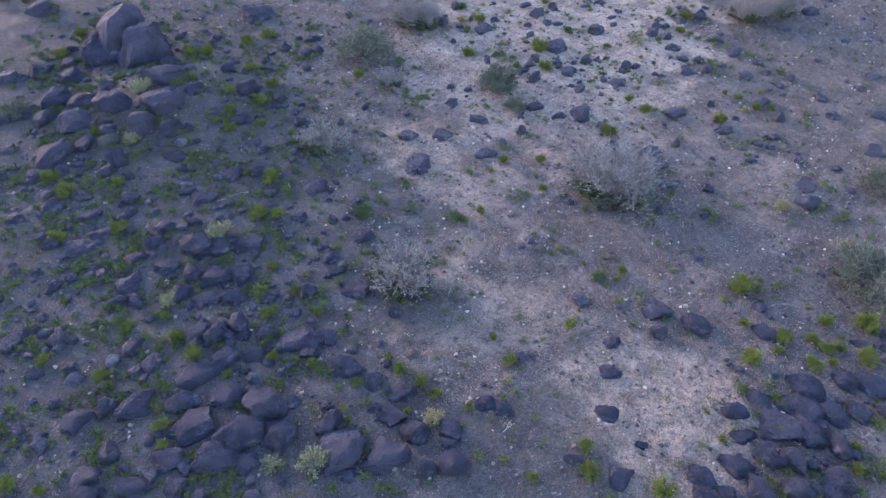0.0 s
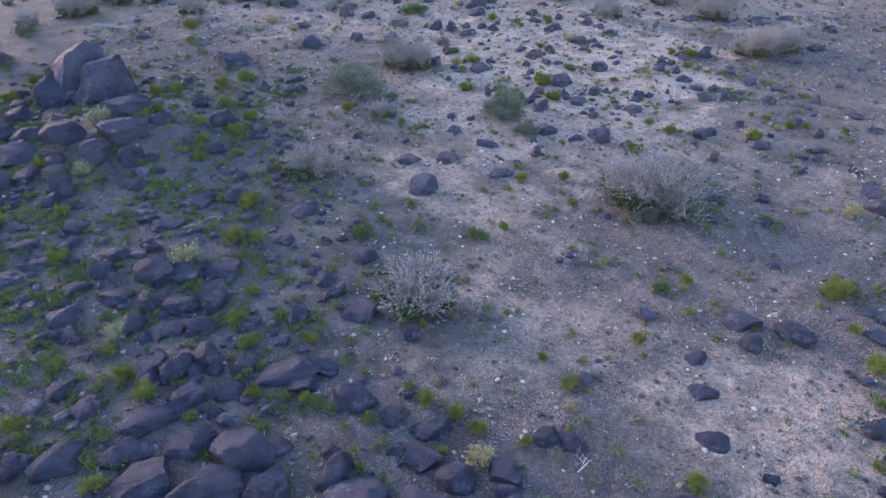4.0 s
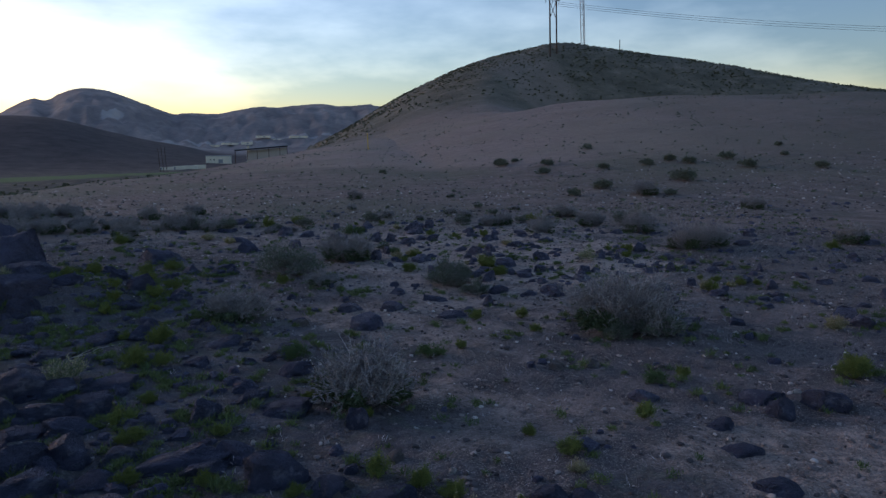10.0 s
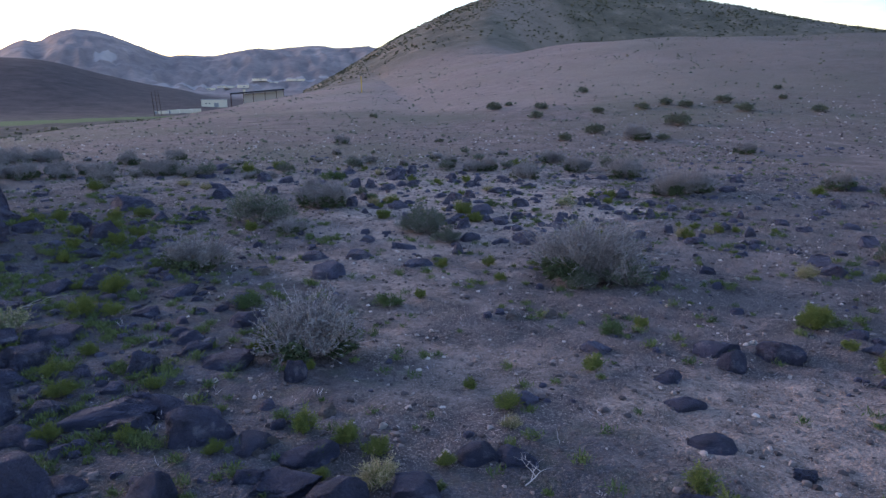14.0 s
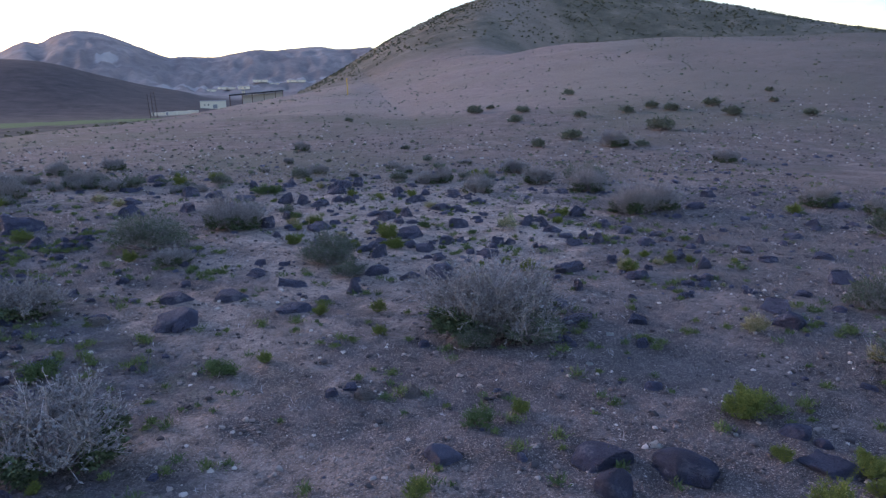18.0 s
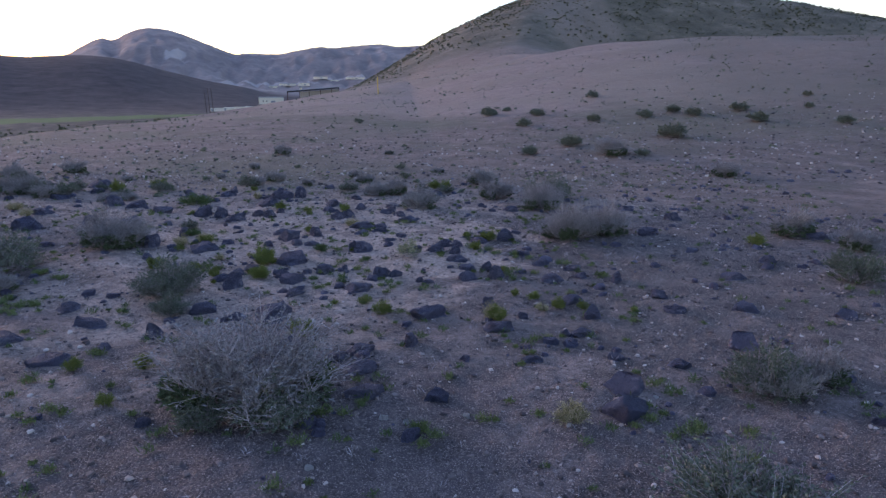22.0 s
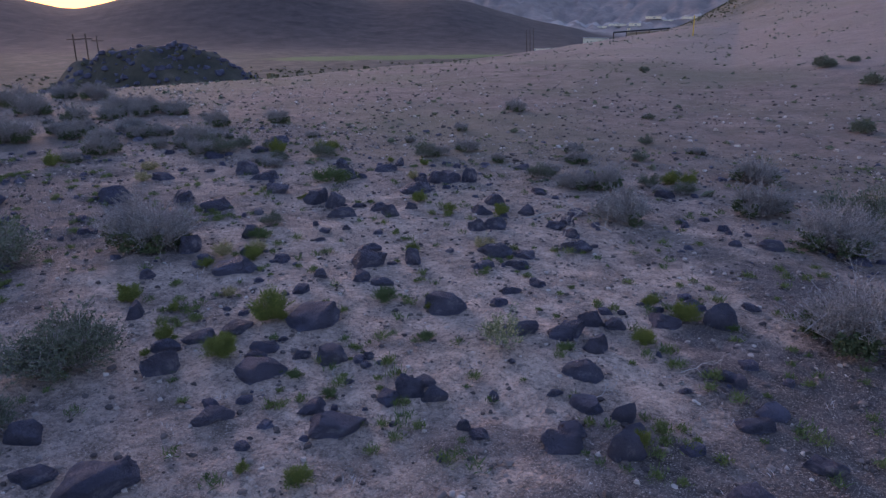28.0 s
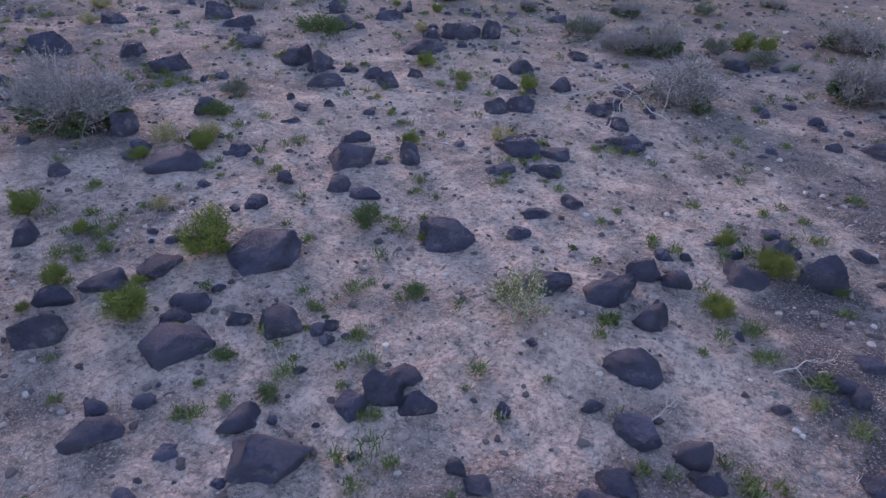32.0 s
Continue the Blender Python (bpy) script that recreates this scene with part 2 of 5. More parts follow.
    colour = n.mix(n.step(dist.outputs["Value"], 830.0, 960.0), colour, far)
    for bx_, by_, rx, ry in ((-375, 1245, 15, 40), (-235, 1010, 22, 40), (-170, 1060, 60, 18), (-75, 1110, 70, 16)):
        colour = n.mix(n.math("MULTIPLY", n.blob(bx_, by_, rx, ry, 0.3, 0.03), 0.45), colour, (0.62, 0.56, 0.52))
    colour = n.mix(n.math("MULTIPLY", n.blob(-105, 258, 62, 34, 0.2, 0.02), 0.85), colour, (0.095, 0.15, 0.045))
    b = n.bump(n.cells(26.0), 0.02, 1.0)
    b = n.bump(fine, 0.045, 0.9, b)
    b = n.bump(n.noise(0.25, 8.0, 0.7), 0.35, 0.6, b)
    return n.done(colour, b)


def rock_material(name, dark, light, tint, stain):
    n = Nodes(name, 0.75)
    r = n.add("ShaderNodeObjectInfo").outputs["Random"]
    big, small, speck = n.noise(1.6, 5.0, 0.65), n.noise(14.0, 6.0, 0.7), n.noise(45.0, 5.0, 0.75)
    c = n.ramp(big, (0.32, dark), (0.68, light))
    c = n.mix(n.step(r, 0.35, 1.0, 0.0, 0.6), c, tint)
    c = n.mix(n.step(small, 0.5, 0.7, 0.0, 0.55), c, light)
    c = n.mix(n.step(speck, 0.5, 0.62, 0.0, 0.5), c, dark)
    c = n.mix(n.step(speck, 0.57, 0.7, 0.0, 0.75), c, stain)
    c = n.mix(n.step(n.noise(7.5, 7.0, 0.8), 0.55, 0.68, 0.0, 0.5), c, dark)
    c = n.mix(n.step(n.math("MULTIPLY", n.noise(3.3, 6.0, 0.75), n.step(n.noise(0.9), 0.4, 0.6)), 0.5, 0.6, 0.0, 0.6), c, stain)
    b = n.bump(speck, 0.03, 0.8)
    b = n.bump(small, 0.07, 1.0, b)
    b = n.bump(n.noise(5.0, 6.0, 0.7), 0.3, 1.0, b)
    return n.done(c, b)


def plant_material(name, a, b, tip=None, rough=0.85):
    n = Nodes(name, rough)
    isle = n.add("ShaderNodeNewGeometry").outputs["Random Per Island"]
    obj = n.add("ShaderNodeObjectInfo").outputs["Random"]
    c = n.ramp(isle, (0.0, a), (1.0, b))
    c = n.mix(n.step(obj, 0.0, 1.0, 0.0, 0.3), c, tuple(0.5 * (p + q) * 0.6 for p, q in zip(a, b)))
    if tip:
        c = n.mix(n.step(isle, 0.78, 0.8), c, tip)
    n.bsdf.inputs["Specular IOR Level"].default_value = 0.15
    return n.done(c)


def plain_material(name, colour, other=None, rough=0.6, metal=0.0, scale=3.0):
    n = Nodes(name, rough)
    n.bsdf.inputs["Metallic"].default_value = metal
    c = n.ramp(n.noise(scale, 6.0, 0.7), (0.3, colour), (0.75, other or tuple(0.75 * v for v in colour)))
    return n.done(c, n.bump(n.noise(scale * 6, 4.0), 0.01, 0.4))


def pebble_material(name, *tones):
    n = Nodes(name, 0.85)
    isle = n.add("ShaderNodeNewGeometry").outputs["Random Per Island"]
    c = n.ramp(isle, *zip((0.0, 0.4, 0.7, 0.88, 1.0), tones))
    return n.done(c, n.bump(n.noise(40.0), 0.01, 0.5))


GROUND = ground_material()
BASALT = rock_material("basalt", (0.036, 0.042, 0.074), (0.118, 0.128, 0.212), (0.126, 0.126, 0.194), (0.255, 0.258, 0.318))
# the same basalt in a lighter tone, for rocks out on the open ground
LIGHTER_BASALT = rock_material("lighter_basalt", (0.062, 0.066, 0.104), (0.17, 0.174, 0.262), (0.165, 0.158, 0.228), (0.3, 0.29, 0.33))
PALE_ROCK = rock_material("pale_rock", (0.14, 0.125, 0.125), (0.27, 0.245, 0.24), (0.22, 0.19, 0.185), (0.36, 0.33, 0.32))
WHITE_ROCK = rock_material("quartz", (0.5, 0.48, 0.47), (0.72, 0.7, 0.68), (0.6, 0.57, 0.55), (0.4, 0.36, 0.34))
RUBBLE = pebble_material("pebbles", (0.05, 0.045, 0.05), (0.12, 0.1, 0.1), (0.27, 0.23, 0.22), (0.42, 0.37, 0.35), (0.56, 0.51, 0.485))
CLOD = pebble_material("dirt_clods", (0.05, 0.044, 0.05), (0.1, 0.086, 0.09), (0.17, 0.14, 0.138), (0.27, 0.22, 0.205), (0.42, 0.35, 0.315))
TWIG = plant_material("sage_twig", (0.19, 0.172, 0.185), (0.56, 0.515, 0.535))
SHOOT_LEAF = plant_material("green_shoot_leaf", (0.055, 0.085, 0.045), (0.135, 0.175, 0.105))
DEAD_TWIG = plant_material("bleached_twig", (0.3, 0.27, 0.27), (0.52, 0.48, 0.47))
SAGE_LEAF = plant_material("sage_leaf", (0.125, 0.128, 0.13), (0.36, 0.355, 0.365))
GREEN_LEAF = plant_material("green_sage_leaf", (0.07, 0.098, 0.07), (0.2, 0.228, 0.178))
FIELD_LEAF = plant_material("field_sage_leaf", (0.11, 0.135, 0.1), (0.24, 0.26, 0.2))
BRIGHT_LEAF = plant_material("rabbitbrush_leaf", (0.07, 0.108, 0.03), (0.25, 0.285, 0.08))
LOW_LEAF = plant_material("low_herb_leaf", (0.07, 0.115, 0.045), (0.135, 0.19, 0.085))
PALE_LEAF = plant_material("pale_brush_leaf", (0.13, 0.18, 0.09), (0.26, 0.30, 0.17), (0.55, 0.5, 0.33))
DRY_LEAF = plant_material("dry_tuft_leaf", (0.24, 0.22, 0.11), (0.45, 0.39, 0.24), (0.6, 0.52, 0.36))
MOSSY = plant_material("outcrop_grass_blade", (0.085, 0.12, 0.045), (0.19, 0.24, 0.095))
SCRUB_LEAF = plant_material("hill_scrub_leaf", (0.1, 0.105, 0.065), (0.21, 0.2, 0.135))
POLE_WOOD = plain_material("weathered_pole_wood", (0.07, 0.05, 0.042), (0.12, 0.09, 0.075), 0.85)
STEEL = plain_material("galvanised_steel", (0.22, 0.22, 0.23), (0.3, 0.3, 0.3), 0.5, 0.6)
DARK_STEEL = plain_material("dark_painted_steel", (0.025, 0.023, 0.026), (0.04, 0.035, 0.036), 0.6)
WHITE_PANEL = plain_material("cream_metal_cladding", (0.82, 0.74, 0.58), (0.7, 0.63, 0.5), 0.55)
RUST_STEEL = plain_material("rust_red_steel", (0.12, 0.06, 0.05), (0.08, 0.045, 0.04), 0.7)
TAN_PANEL = plain_material("tan_metal_cladding", (0.62, 0.53, 0.45), (0.5, 0.42, 0.36), 0.6)
GREY_ROOF = plain_material("grey_roofing", (0.32, 0.32, 0.33), (0.24, 0.24, 0.25), 0.6)
YELLOW = plain_material("yellow_marker_paint", (0.62, 0.42, 0.05), (0.5, 0.32, 0.05), 0.5)
WIRE = plain_material("wire", (0.05, 0.05, 0.055), (0.06, 0.06, 0.06), 0.5)
GLASS = plain_material("dark_window", (0.03, 0.035, 0.04), (0.04, 0.045, 0.05), 0.15)


# ---- lie of the land ----
def smooth(a, b, v):
    """0 below a, 1 above b, with a soft step between."""
    u = np.clip((np.asarray(v, float) - a) / (b - a), 0.0, 1.0)
    return u * u * (3 - 2 * u)


# Skylines: bearing in degrees clockwise from +y, and the crest's height in metres.
HILL = ((-8, 0), (-4, 1), (-1, 6), (1, 10), (2.8, 14), (5.6, 19), (9, 24.5), (12.3, 28.5), (18, 33), (23.5, 29.5), (30, 25.5), (37.7, 19), (42, 16), (55, 12), (80, 6), (100, 0))
WEST = ((-120, 15), (-90, 42), (-65, 40), (-53, 28), (-51, 21), (-49.3, 16.5), (-47.4, 22.7), (-44.3, 34.4), (-40.8, 44.4), (-37.1, 49), (-33.6, 46.8), (-31.9, 42), (-30.2, 36.3), (-28.2, 31.5), (-27, 30), (-24.3, 32.8), (-22.5, 33.2), (-20.6, 30.5), (-19.2, 25), (-18, 20.5), (-16.6, 15.5), (-14.5, 8.5), (-12.3, 3.5), (-10.8, -2), (-9.5, -5), (-7, -10), (0, -10))
FAR = ((-90, 15), (-40, 15), (-30, 40), (-24.3, 68), (-23.3, 87), (-22.7, 98), (-21.95, 108), (-21, 101.5), (-20.5, 114), (-19.9, 123), (-18.9, 132.5), (-17.5, 129), (-16.2, 119.5), (-14.6, 100), (-12.6, 76), (-11.8, 80.7), (-9.3, 78.6), (-7.2, 92.8), (-6, 98.5), (-4.9, 95), (-2.5, 103), (-1, 105.5), (-0.2, 100), (1.3, 101), (2.5, 104.5), (3.3, 99), (10, 97), (40, 112), (60, 95), (110, 60))


def crest(line, bearing, ease=0.7):
    """The height of a skyline at a bearing, eased between its marks."""
    b = np.array([p[0] for p in line], float)
    h = np.array([p[1] for p in line], float)
    out = np.zeros_like(bearing)
    for k in (-2.0, -1.0, 0.0, 1.0, 2.0):
        out = out + np.interp(bearing + k * ease, b, h, left=0, right=0)
    return out / 5


def rolling(x, y, size, seed):
    """Soft, repeatable waves of the ground between -1 and 1."""
    s = np.zeros_like(x)
    for k in range(5):
        a = seed * 1.7 + k * 2.4
        f = (1.0 + 0.37 * k) / size
        s = s + np.sin((x * np.cos(a) + y * np.sin(a)) * f * 6.283 + 3.1 * k + seed) / 5
    return s


def ground_height(x, y):
    """The lie of the land: flat stony terrace, field rising to the hill, valley to the west, mountains."""
    x, y = np.asarray(x, float), np.asarray(y, float)
    rise = np.maximum(0, np.minimum(y, 108) - 30)
    z = -0.15 + (0.0003 * rise ** 2 + 0.022 * rise) * smooth(-24, 6, x)
    z = z + 0.24 * np.exp(-((y - 4) / 4.5) ** 2) - 0.16 * np.exp(-((x - 7) / 8) ** 2 - ((y - 18) / 8) ** 2)
    z = z + 8.5 * np.tanh(0.0036 * rise * np.maximum(0, x - 8) / 8.5)
    z = z + 0.05 * rolling(x, y, 6, 1) * smooth(45, 25, np.hypot(x - 3, y - 14))
    z = z + 0.55 * np.exp(-((x + 7.6) / 2.0) ** 2 - ((y - 16.2) / 1.8) ** 2)
    ex, ey = x - 2, y - 6
    d, bearing = np.hypot(ex, ey), np.degrees(np.arctan2(ex, ey))
    fall = smooth(108, 150, d) * np.maximum(smooth(11, 19, bearing), smooth(-1, -5, bearing))
    z = z * (1 - fall) + np.minimum(z, 3.5) * fall
    # valley beyond the terrace's western edge
    edge = np.where(y > 60, -23 + 0.0025 * np.maximum(0, y - 60) ** 2, -23 - 0.3 * (60 - np.maximum(y, 10)))
    floor = -10 + 4 * np.exp(-((x + 38) ** 2 + (y - 235) ** 2) / 90 ** 2)
    low = smooth(-6, 60, edge - x) * (1 - smooth(2.5, 7, bearing) * (bearing < 120))
    z = z * (1 - low) + floor * low
    # hill behind the field
    h = crest(HILL, bearing)
    up = smooth(136 - 40 * smooth(27, 3, bearing), 206, d) * (1 - 0.9 * smooth(206, 420, d))
    z = z + np.maximum(0, h - z) * up * smooth(0, 3, h)
    # rock mound in the valley
    z = z + 9.0 * np.exp(-(((x + 73) / 17) ** 2 + ((y - 92) / 12) ** 2) ** 1.7) * (1 + 0.18 * rolling(x, y, 9, 5))
    # hills west of the valley and the mountains behind
    w = crest(WEST, bearing, 0.4)
    z = z + np.maximum(0, w - z) * smooth(420, 800, d) * (1 - smooth(805, 1150, d)) * smooth(-12, 2, w)
    f = crest(FAR, bearing, 0.16) + 0.9 * rolling(bearing, bearing * 0, 1.1, 6)
    bumps = rolling(x, y, 420, 3) * 8 * smooth(900, 1300, d) * (1 - smooth(1500, 1780, d))
    gully = -np.abs(rolling(bearing * 9, d * 0.12, 38, 9)) * 11 - np.abs(rolling(bearing * 9, d * 0.3, 13, 4)) * 7 - np.abs(rolling(bearing * 9, d * 0.5, 5.5, 2)) * 3 + 5
    bumps = bumps + gully * smooth(850, 1150, d) * (1 - smooth(1500, 1760, d))
    z = z + np.maximum(0, f - z) * smooth(800, 1800, d) + bumps
    return z


# ---- ground ----
def mesh_of(name, verts, faces, material, smooth_angle=None):
    me = bpy.data.meshes.new(name)
    me.from_pydata(np.asarray(verts, float).tolist(), [], [list(f) for f in faces])
    me.materials.append(material)
    if smooth_angle is not None:
        me.shade_smooth()
        if smooth_angle:
            me.set_sharp_from_angle(angle=radians(smooth_angle))
    me.update()
    return me


radii = list(np.arange(0.002, 31, 0.125))
while radii[-1] < 4300:
    radii.append(radii[-1] + max(0.125, (radii[-1] - 24) * 0.018))
turns = np.concatenate([np.arange(-78, 78, 0.25), np.arange(78, 282.1, 2.0)])
TURN_GRID, RADIUS = np.meshgrid(np.radians(turns), np.array(radii))
GX, GY = 3 + RADIUS * np.sin(TURN_GRID), RADIUS * np.cos(TURN_GRID)
GZ = ground_height(GX, GY)
close = smooth(60, 25, np.hypot(GX - 3, GY - 14))
GZ = GZ + close * (0.022 * rolling(GX, GY, 0.9, 5) + 0.02 * rolling(GX, GY, 1.7, 8) + 0.012 * rolling(GX, GY, 0.47, 2))
GZ = GZ + (1 - close) * smooth(40, 120, np.hypot(GX, GY)) * 0.35 * rolling(GX, GY, 23, 4)
nx, ny = len(turns), len(radii)
gi = np.arange(nx * ny).reshape(ny, nx)
quads = np.stack([gi[:-1, :-1], gi[:-1, 1:], gi[1:, 1:], gi[1:, :-1]], -1).reshape(-1, 4)
me = bpy.data.meshes.new("ground")
me.vertices.add(nx * ny)
me.vertices.foreach_set("co", np.stack([GX, GY, GZ], -1).ravel())
me.loops.add(len(quads) * 4)
me.loops.foreach_set("vertex_index", quads.ravel())
me.polygons.add(len(quads))
me.polygons.foreach_set("loop_start", np.arange(len(quads)) * 4)
me.polygons.foreach_set("use_smooth", np.ones(len(quads), bool))
me.update(calc_edges=True)
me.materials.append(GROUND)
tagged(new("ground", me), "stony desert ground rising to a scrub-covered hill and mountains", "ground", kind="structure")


def top(x, y):
    """The height of the bare ground under a thing."""
    return float(ground_height(np.array([x]), np.array([y]))[0])


def part(name, data, parent, label=""):
    ob = new(name, data)
    ob.parent = parent
    return tagged(ob, label)


# ---- boulders ----
# rocks: place, width, depth, height, turn; the other lists: place and width
ROCKS_A = ((3.98, 4.75, 0.39, 0.3, 0.13, -40), (5.96, 4.77, 0.52, 0.4, 0.09, -51), (4.36, 4.78, 0.34, 0.27, 0.1, -42), (5.44, 4.79, 0.52, 0.4, 0.24, -49), (4.86, 4.81, 0.56, 0.44, 0.21, -45), (6.13, 4.96, 0.52, 0.41, 0.24, -51), (4.05, 5.03, 0.52, 0.41, 0.15, -39), (-0.23, 5.13, 0.34, 0.26, 0.26, -8), (0.19, 5.24, 0.51, 0.41, 0.27, -13), (-3.16, 5.25, 0.47, 0.37, 0.09, 27), (4.62, 5.25, 0.53, 0.42, 0.1, -41), (-4.38, 5.28, 0.54, 0.42, 0.1, 38), (-3.63, 5.35, 0.75, 0.58, 0.2, 31), (5.58, 5.35, 0.49, 0.38, 0.22, -46), (5.16, 5.38, 0.4, 0.32, 0.34, -44), (-1.62, 5.45, 0.78, 0.7, 0.26, 14), (-0.9, 5.38, 0.72, 0.6, 0.22, -20),)
ROCKS_B = ((6.42, 5.58, 0.46, 0.36, 0.24, -49), (-2.61, 5.71, 0.63, 0.49, 0.33, 19), (6, 5.75, 0.51, 0.39, 0.18, -46), (-3.31, 5.77, 0.81, 0.63, 0.26, 26), (4.92, 5.77, 0.41, 0.32, 0.07, -40), (-0.49, 5.8, 0.47, 0.36, 0.25, -4), (0.13, 5.89, 0.44, 0.34, 0.16, -10), (-4.16, 5.91, 0.78, 0.61, 0.17, 32), (5.5, 5.93, 0.79, 0.61, 0.15, -43), (-6.1, 6.03, 0.51, 0.4, 0.19, 44), (-0.93, 6.12, 0.55, 0.43, 0.11, 1), (6.63, 6.18, 0.57, 0.44, 0.11, -47), (2.74, 6.2, 0.42, 0.37, 0.07, -33), (4.94, 6.22, 0.47, 0.37, 0.17, -38), (7.05, 6.22, 0.52, 0.41, 0.1, -49), (7.62, 6.23, 0.57, 0.44, 0.17, -51),)
ROCKS_C = ((1.02, 6.26, 0.38, 0.29, 0.11, -18), (-5.73, 6.29, 0.3, 0.39, 0.19, 41), (-1.18, 6.29, 0.3, 0.23, 0.09, 4), (6.11, 6.3, 0.81, 0.63, 0.15, -44), (-5.19, 6.31, 0.67, 0.52, 0.16, 38), (-3.02, 6.31, 0.7, 0.57, 0.37, 21), (-1.98, 6.33, 0.23, 0.18, 0.07, 11), (-4.46, 6.36, 0.56, 0.44, 0.14, 32), (0.71, 6.41, 0.34, 0.27, 0.12, -15), (5.4, 6.43, 0.48, 0.37, 0.09, -40), (-2.66, 6.45, 0.45, 0.35, 0.09, 18), (-3.81, 6.5, 0.57, 0.44, 0.11, 27), (-3.52, 6.55, 0.38, 0.3, 0.24, 25), (-0.73, 6.6, 0.5, 0.39, 0.09, -1), (6.4, 6.74, 0.73, 0.57, 0.14, -44), (7.52, 6.76, 0.67, 0.52, 0.12, -48),)
ROCKS_D = ((7.06, 6.84, 0.44, 0.35, 0.2, -46), (-4.32, 6.99, 0.71, 0.55, 0.13, 29), (2.96, 7.05, 0.39, 0.34, 0.07, -31), (-1.71, 7.13, 0.6, 0.47, 0.3, 8), (-4.01, 7.38, 0.65, 0.51, 0.18, 25), (-3.42, 7.45, 0.41, 0.32, 0.07, 21), (-2.45, 7.56, 0.46, 0.36, 0.12, 13), (-5.71, 7.63, 0.46, 0.36, 0.17, 35), (8.3, 7.67, 0.62, 0.48, 0.12, -47), (-4.58, 7.68, 0.38, 0.29, 0.16, 28), (7.77, 7.71, 0.42, 0.32, 0.07, -45), (3.11, 7.75, 0.34, 0.29, 0.07, -29), (-2.7, 7.9, 0.85, 0.66, 0.15, 15), (-4.28, 7.93, 0.55, 0.43, 0.28, 25), (-3.32, 7.97, 0.39, 0.3, 0.16, 19), (-4.55, 7.99, 0.56, 0.43, 0.28, 27),)
ROCKS_E = ((6.06, 8, 0.48, 0.37, 0.09, -37), (4.04, 8, 0.32, 0.25, 0.23, -27), (-3.92, 8.17, 0.35, 0.44, 0.22, 22), (4.81, 8.2, 0.53, 0.42, 0.19, -30), (-0.93, 8.47, 0.27, 0.22, 0.23, 1), (-4.63, 8.82, 0.59, 0.46, 0.11, 25), (-4.14, 8.88, 0.59, 0.46, 0.15, 22), (-2.67, 8.97, 0.37, 0.29, 0.26, 13), (-5.22, 9.03, 0.46, 0.36, 0.2, 28), (-1.79, 9.12, 0.65, 0.51, 0.12, 7), (-7.84, 9.19, 0.37, 0.29, 0.12, 39), (-6.36, 9.24, 0.61, 0.47, 0.16, 33), (-7.57, 9.45, 0.29, 0.22, 0.11, 37), (-4.12, 9.46, 0.52, 0.41, 0.27, 20), (-4.63, 9.48, 0.57, 0.45, 0.18, 23), (-5.13, 9.53, 0.38, 0.5, 0.24, 26),)
ROCKS_F = ((-7.04, 9.53, 0.38, 0.3, 0.09, 35), (-2.21, 9.61, 0.39, 0.3, 0.12, 9), (-5.69, 9.79, 0.58, 0.46, 0.11, 28), (-6.44, 10, 0.49, 0.39, 0.15, 31), (-5.28, 10.33, 0.65, 0.6, 0.34, 25), (-7.84, 10.34, 0.7, 0.55, 0.13, 36), (-4.9, 10.36, 0.71, 0.55, 0.13, 23), (-8.41, 10.43, 0.41, 0.32, 0.21, 38), (-6.15, 10.45, 0.46, 0.36, 0.2, 29), (-4.2, 10.45, 0.71, 0.55, 0.13, 19), (-1.74, 10.73, 0.47, 0.37, 0.17, 5), (-7.47, 10.78, 0.47, 0.36, 0.11, 33), (-3.24, 11.33, 0.38, 0.3, 0.11, 13), (-7.95, 11.37, 0.64, 0.5, 0.12, 34), (-8.9, 11.61, 0.54, 0.42, 0.17, 36), (-4.02, 11.73, 0.5, 0.39, 0.09, 16),)
ROCKS_G = ((-5.52, 11.96, 0.61, 0.48, 0.11, 23), (-8.39, 12.03, 0.5, 0.39, 0.09, 34), (-5.97, 12.27, 0.45, 0.35, 0.09, 24), (-2.98, 12.37, 0.63, 0.49, 0.12, 10), (-5.05, 12.86, 0.64, 0.5, 0.13, 19), (-8.09, 12.95, 0.47, 0.37, 0.18, 31), (-4.32, 13.09, 0.65, 0.51, 0.22, 16), (-7.95, 13.35, 0.48, 0.51, 0.42, 29), (-9.62, 13.52, 0.96, 0.75, 0.34, 34), (4.99, 13.8, 0.36, 0.28, 0.11, 33), (5.27, 14, 0.4, 0.31, 0.12, 29), (-8.99, 14.01, 0.62, 0.48, 0.19, 31), (4.27, 14.01, 0.52, 0.4, 0.23, 37), (5.99, 14.24, 0.27, 0.21, 0.2, 22), (-6.95, 14.43, 0.57, 0.44, 0.36, 24), (-7.72, 14.56, 0.76, 0.59, 0.47, 26),)
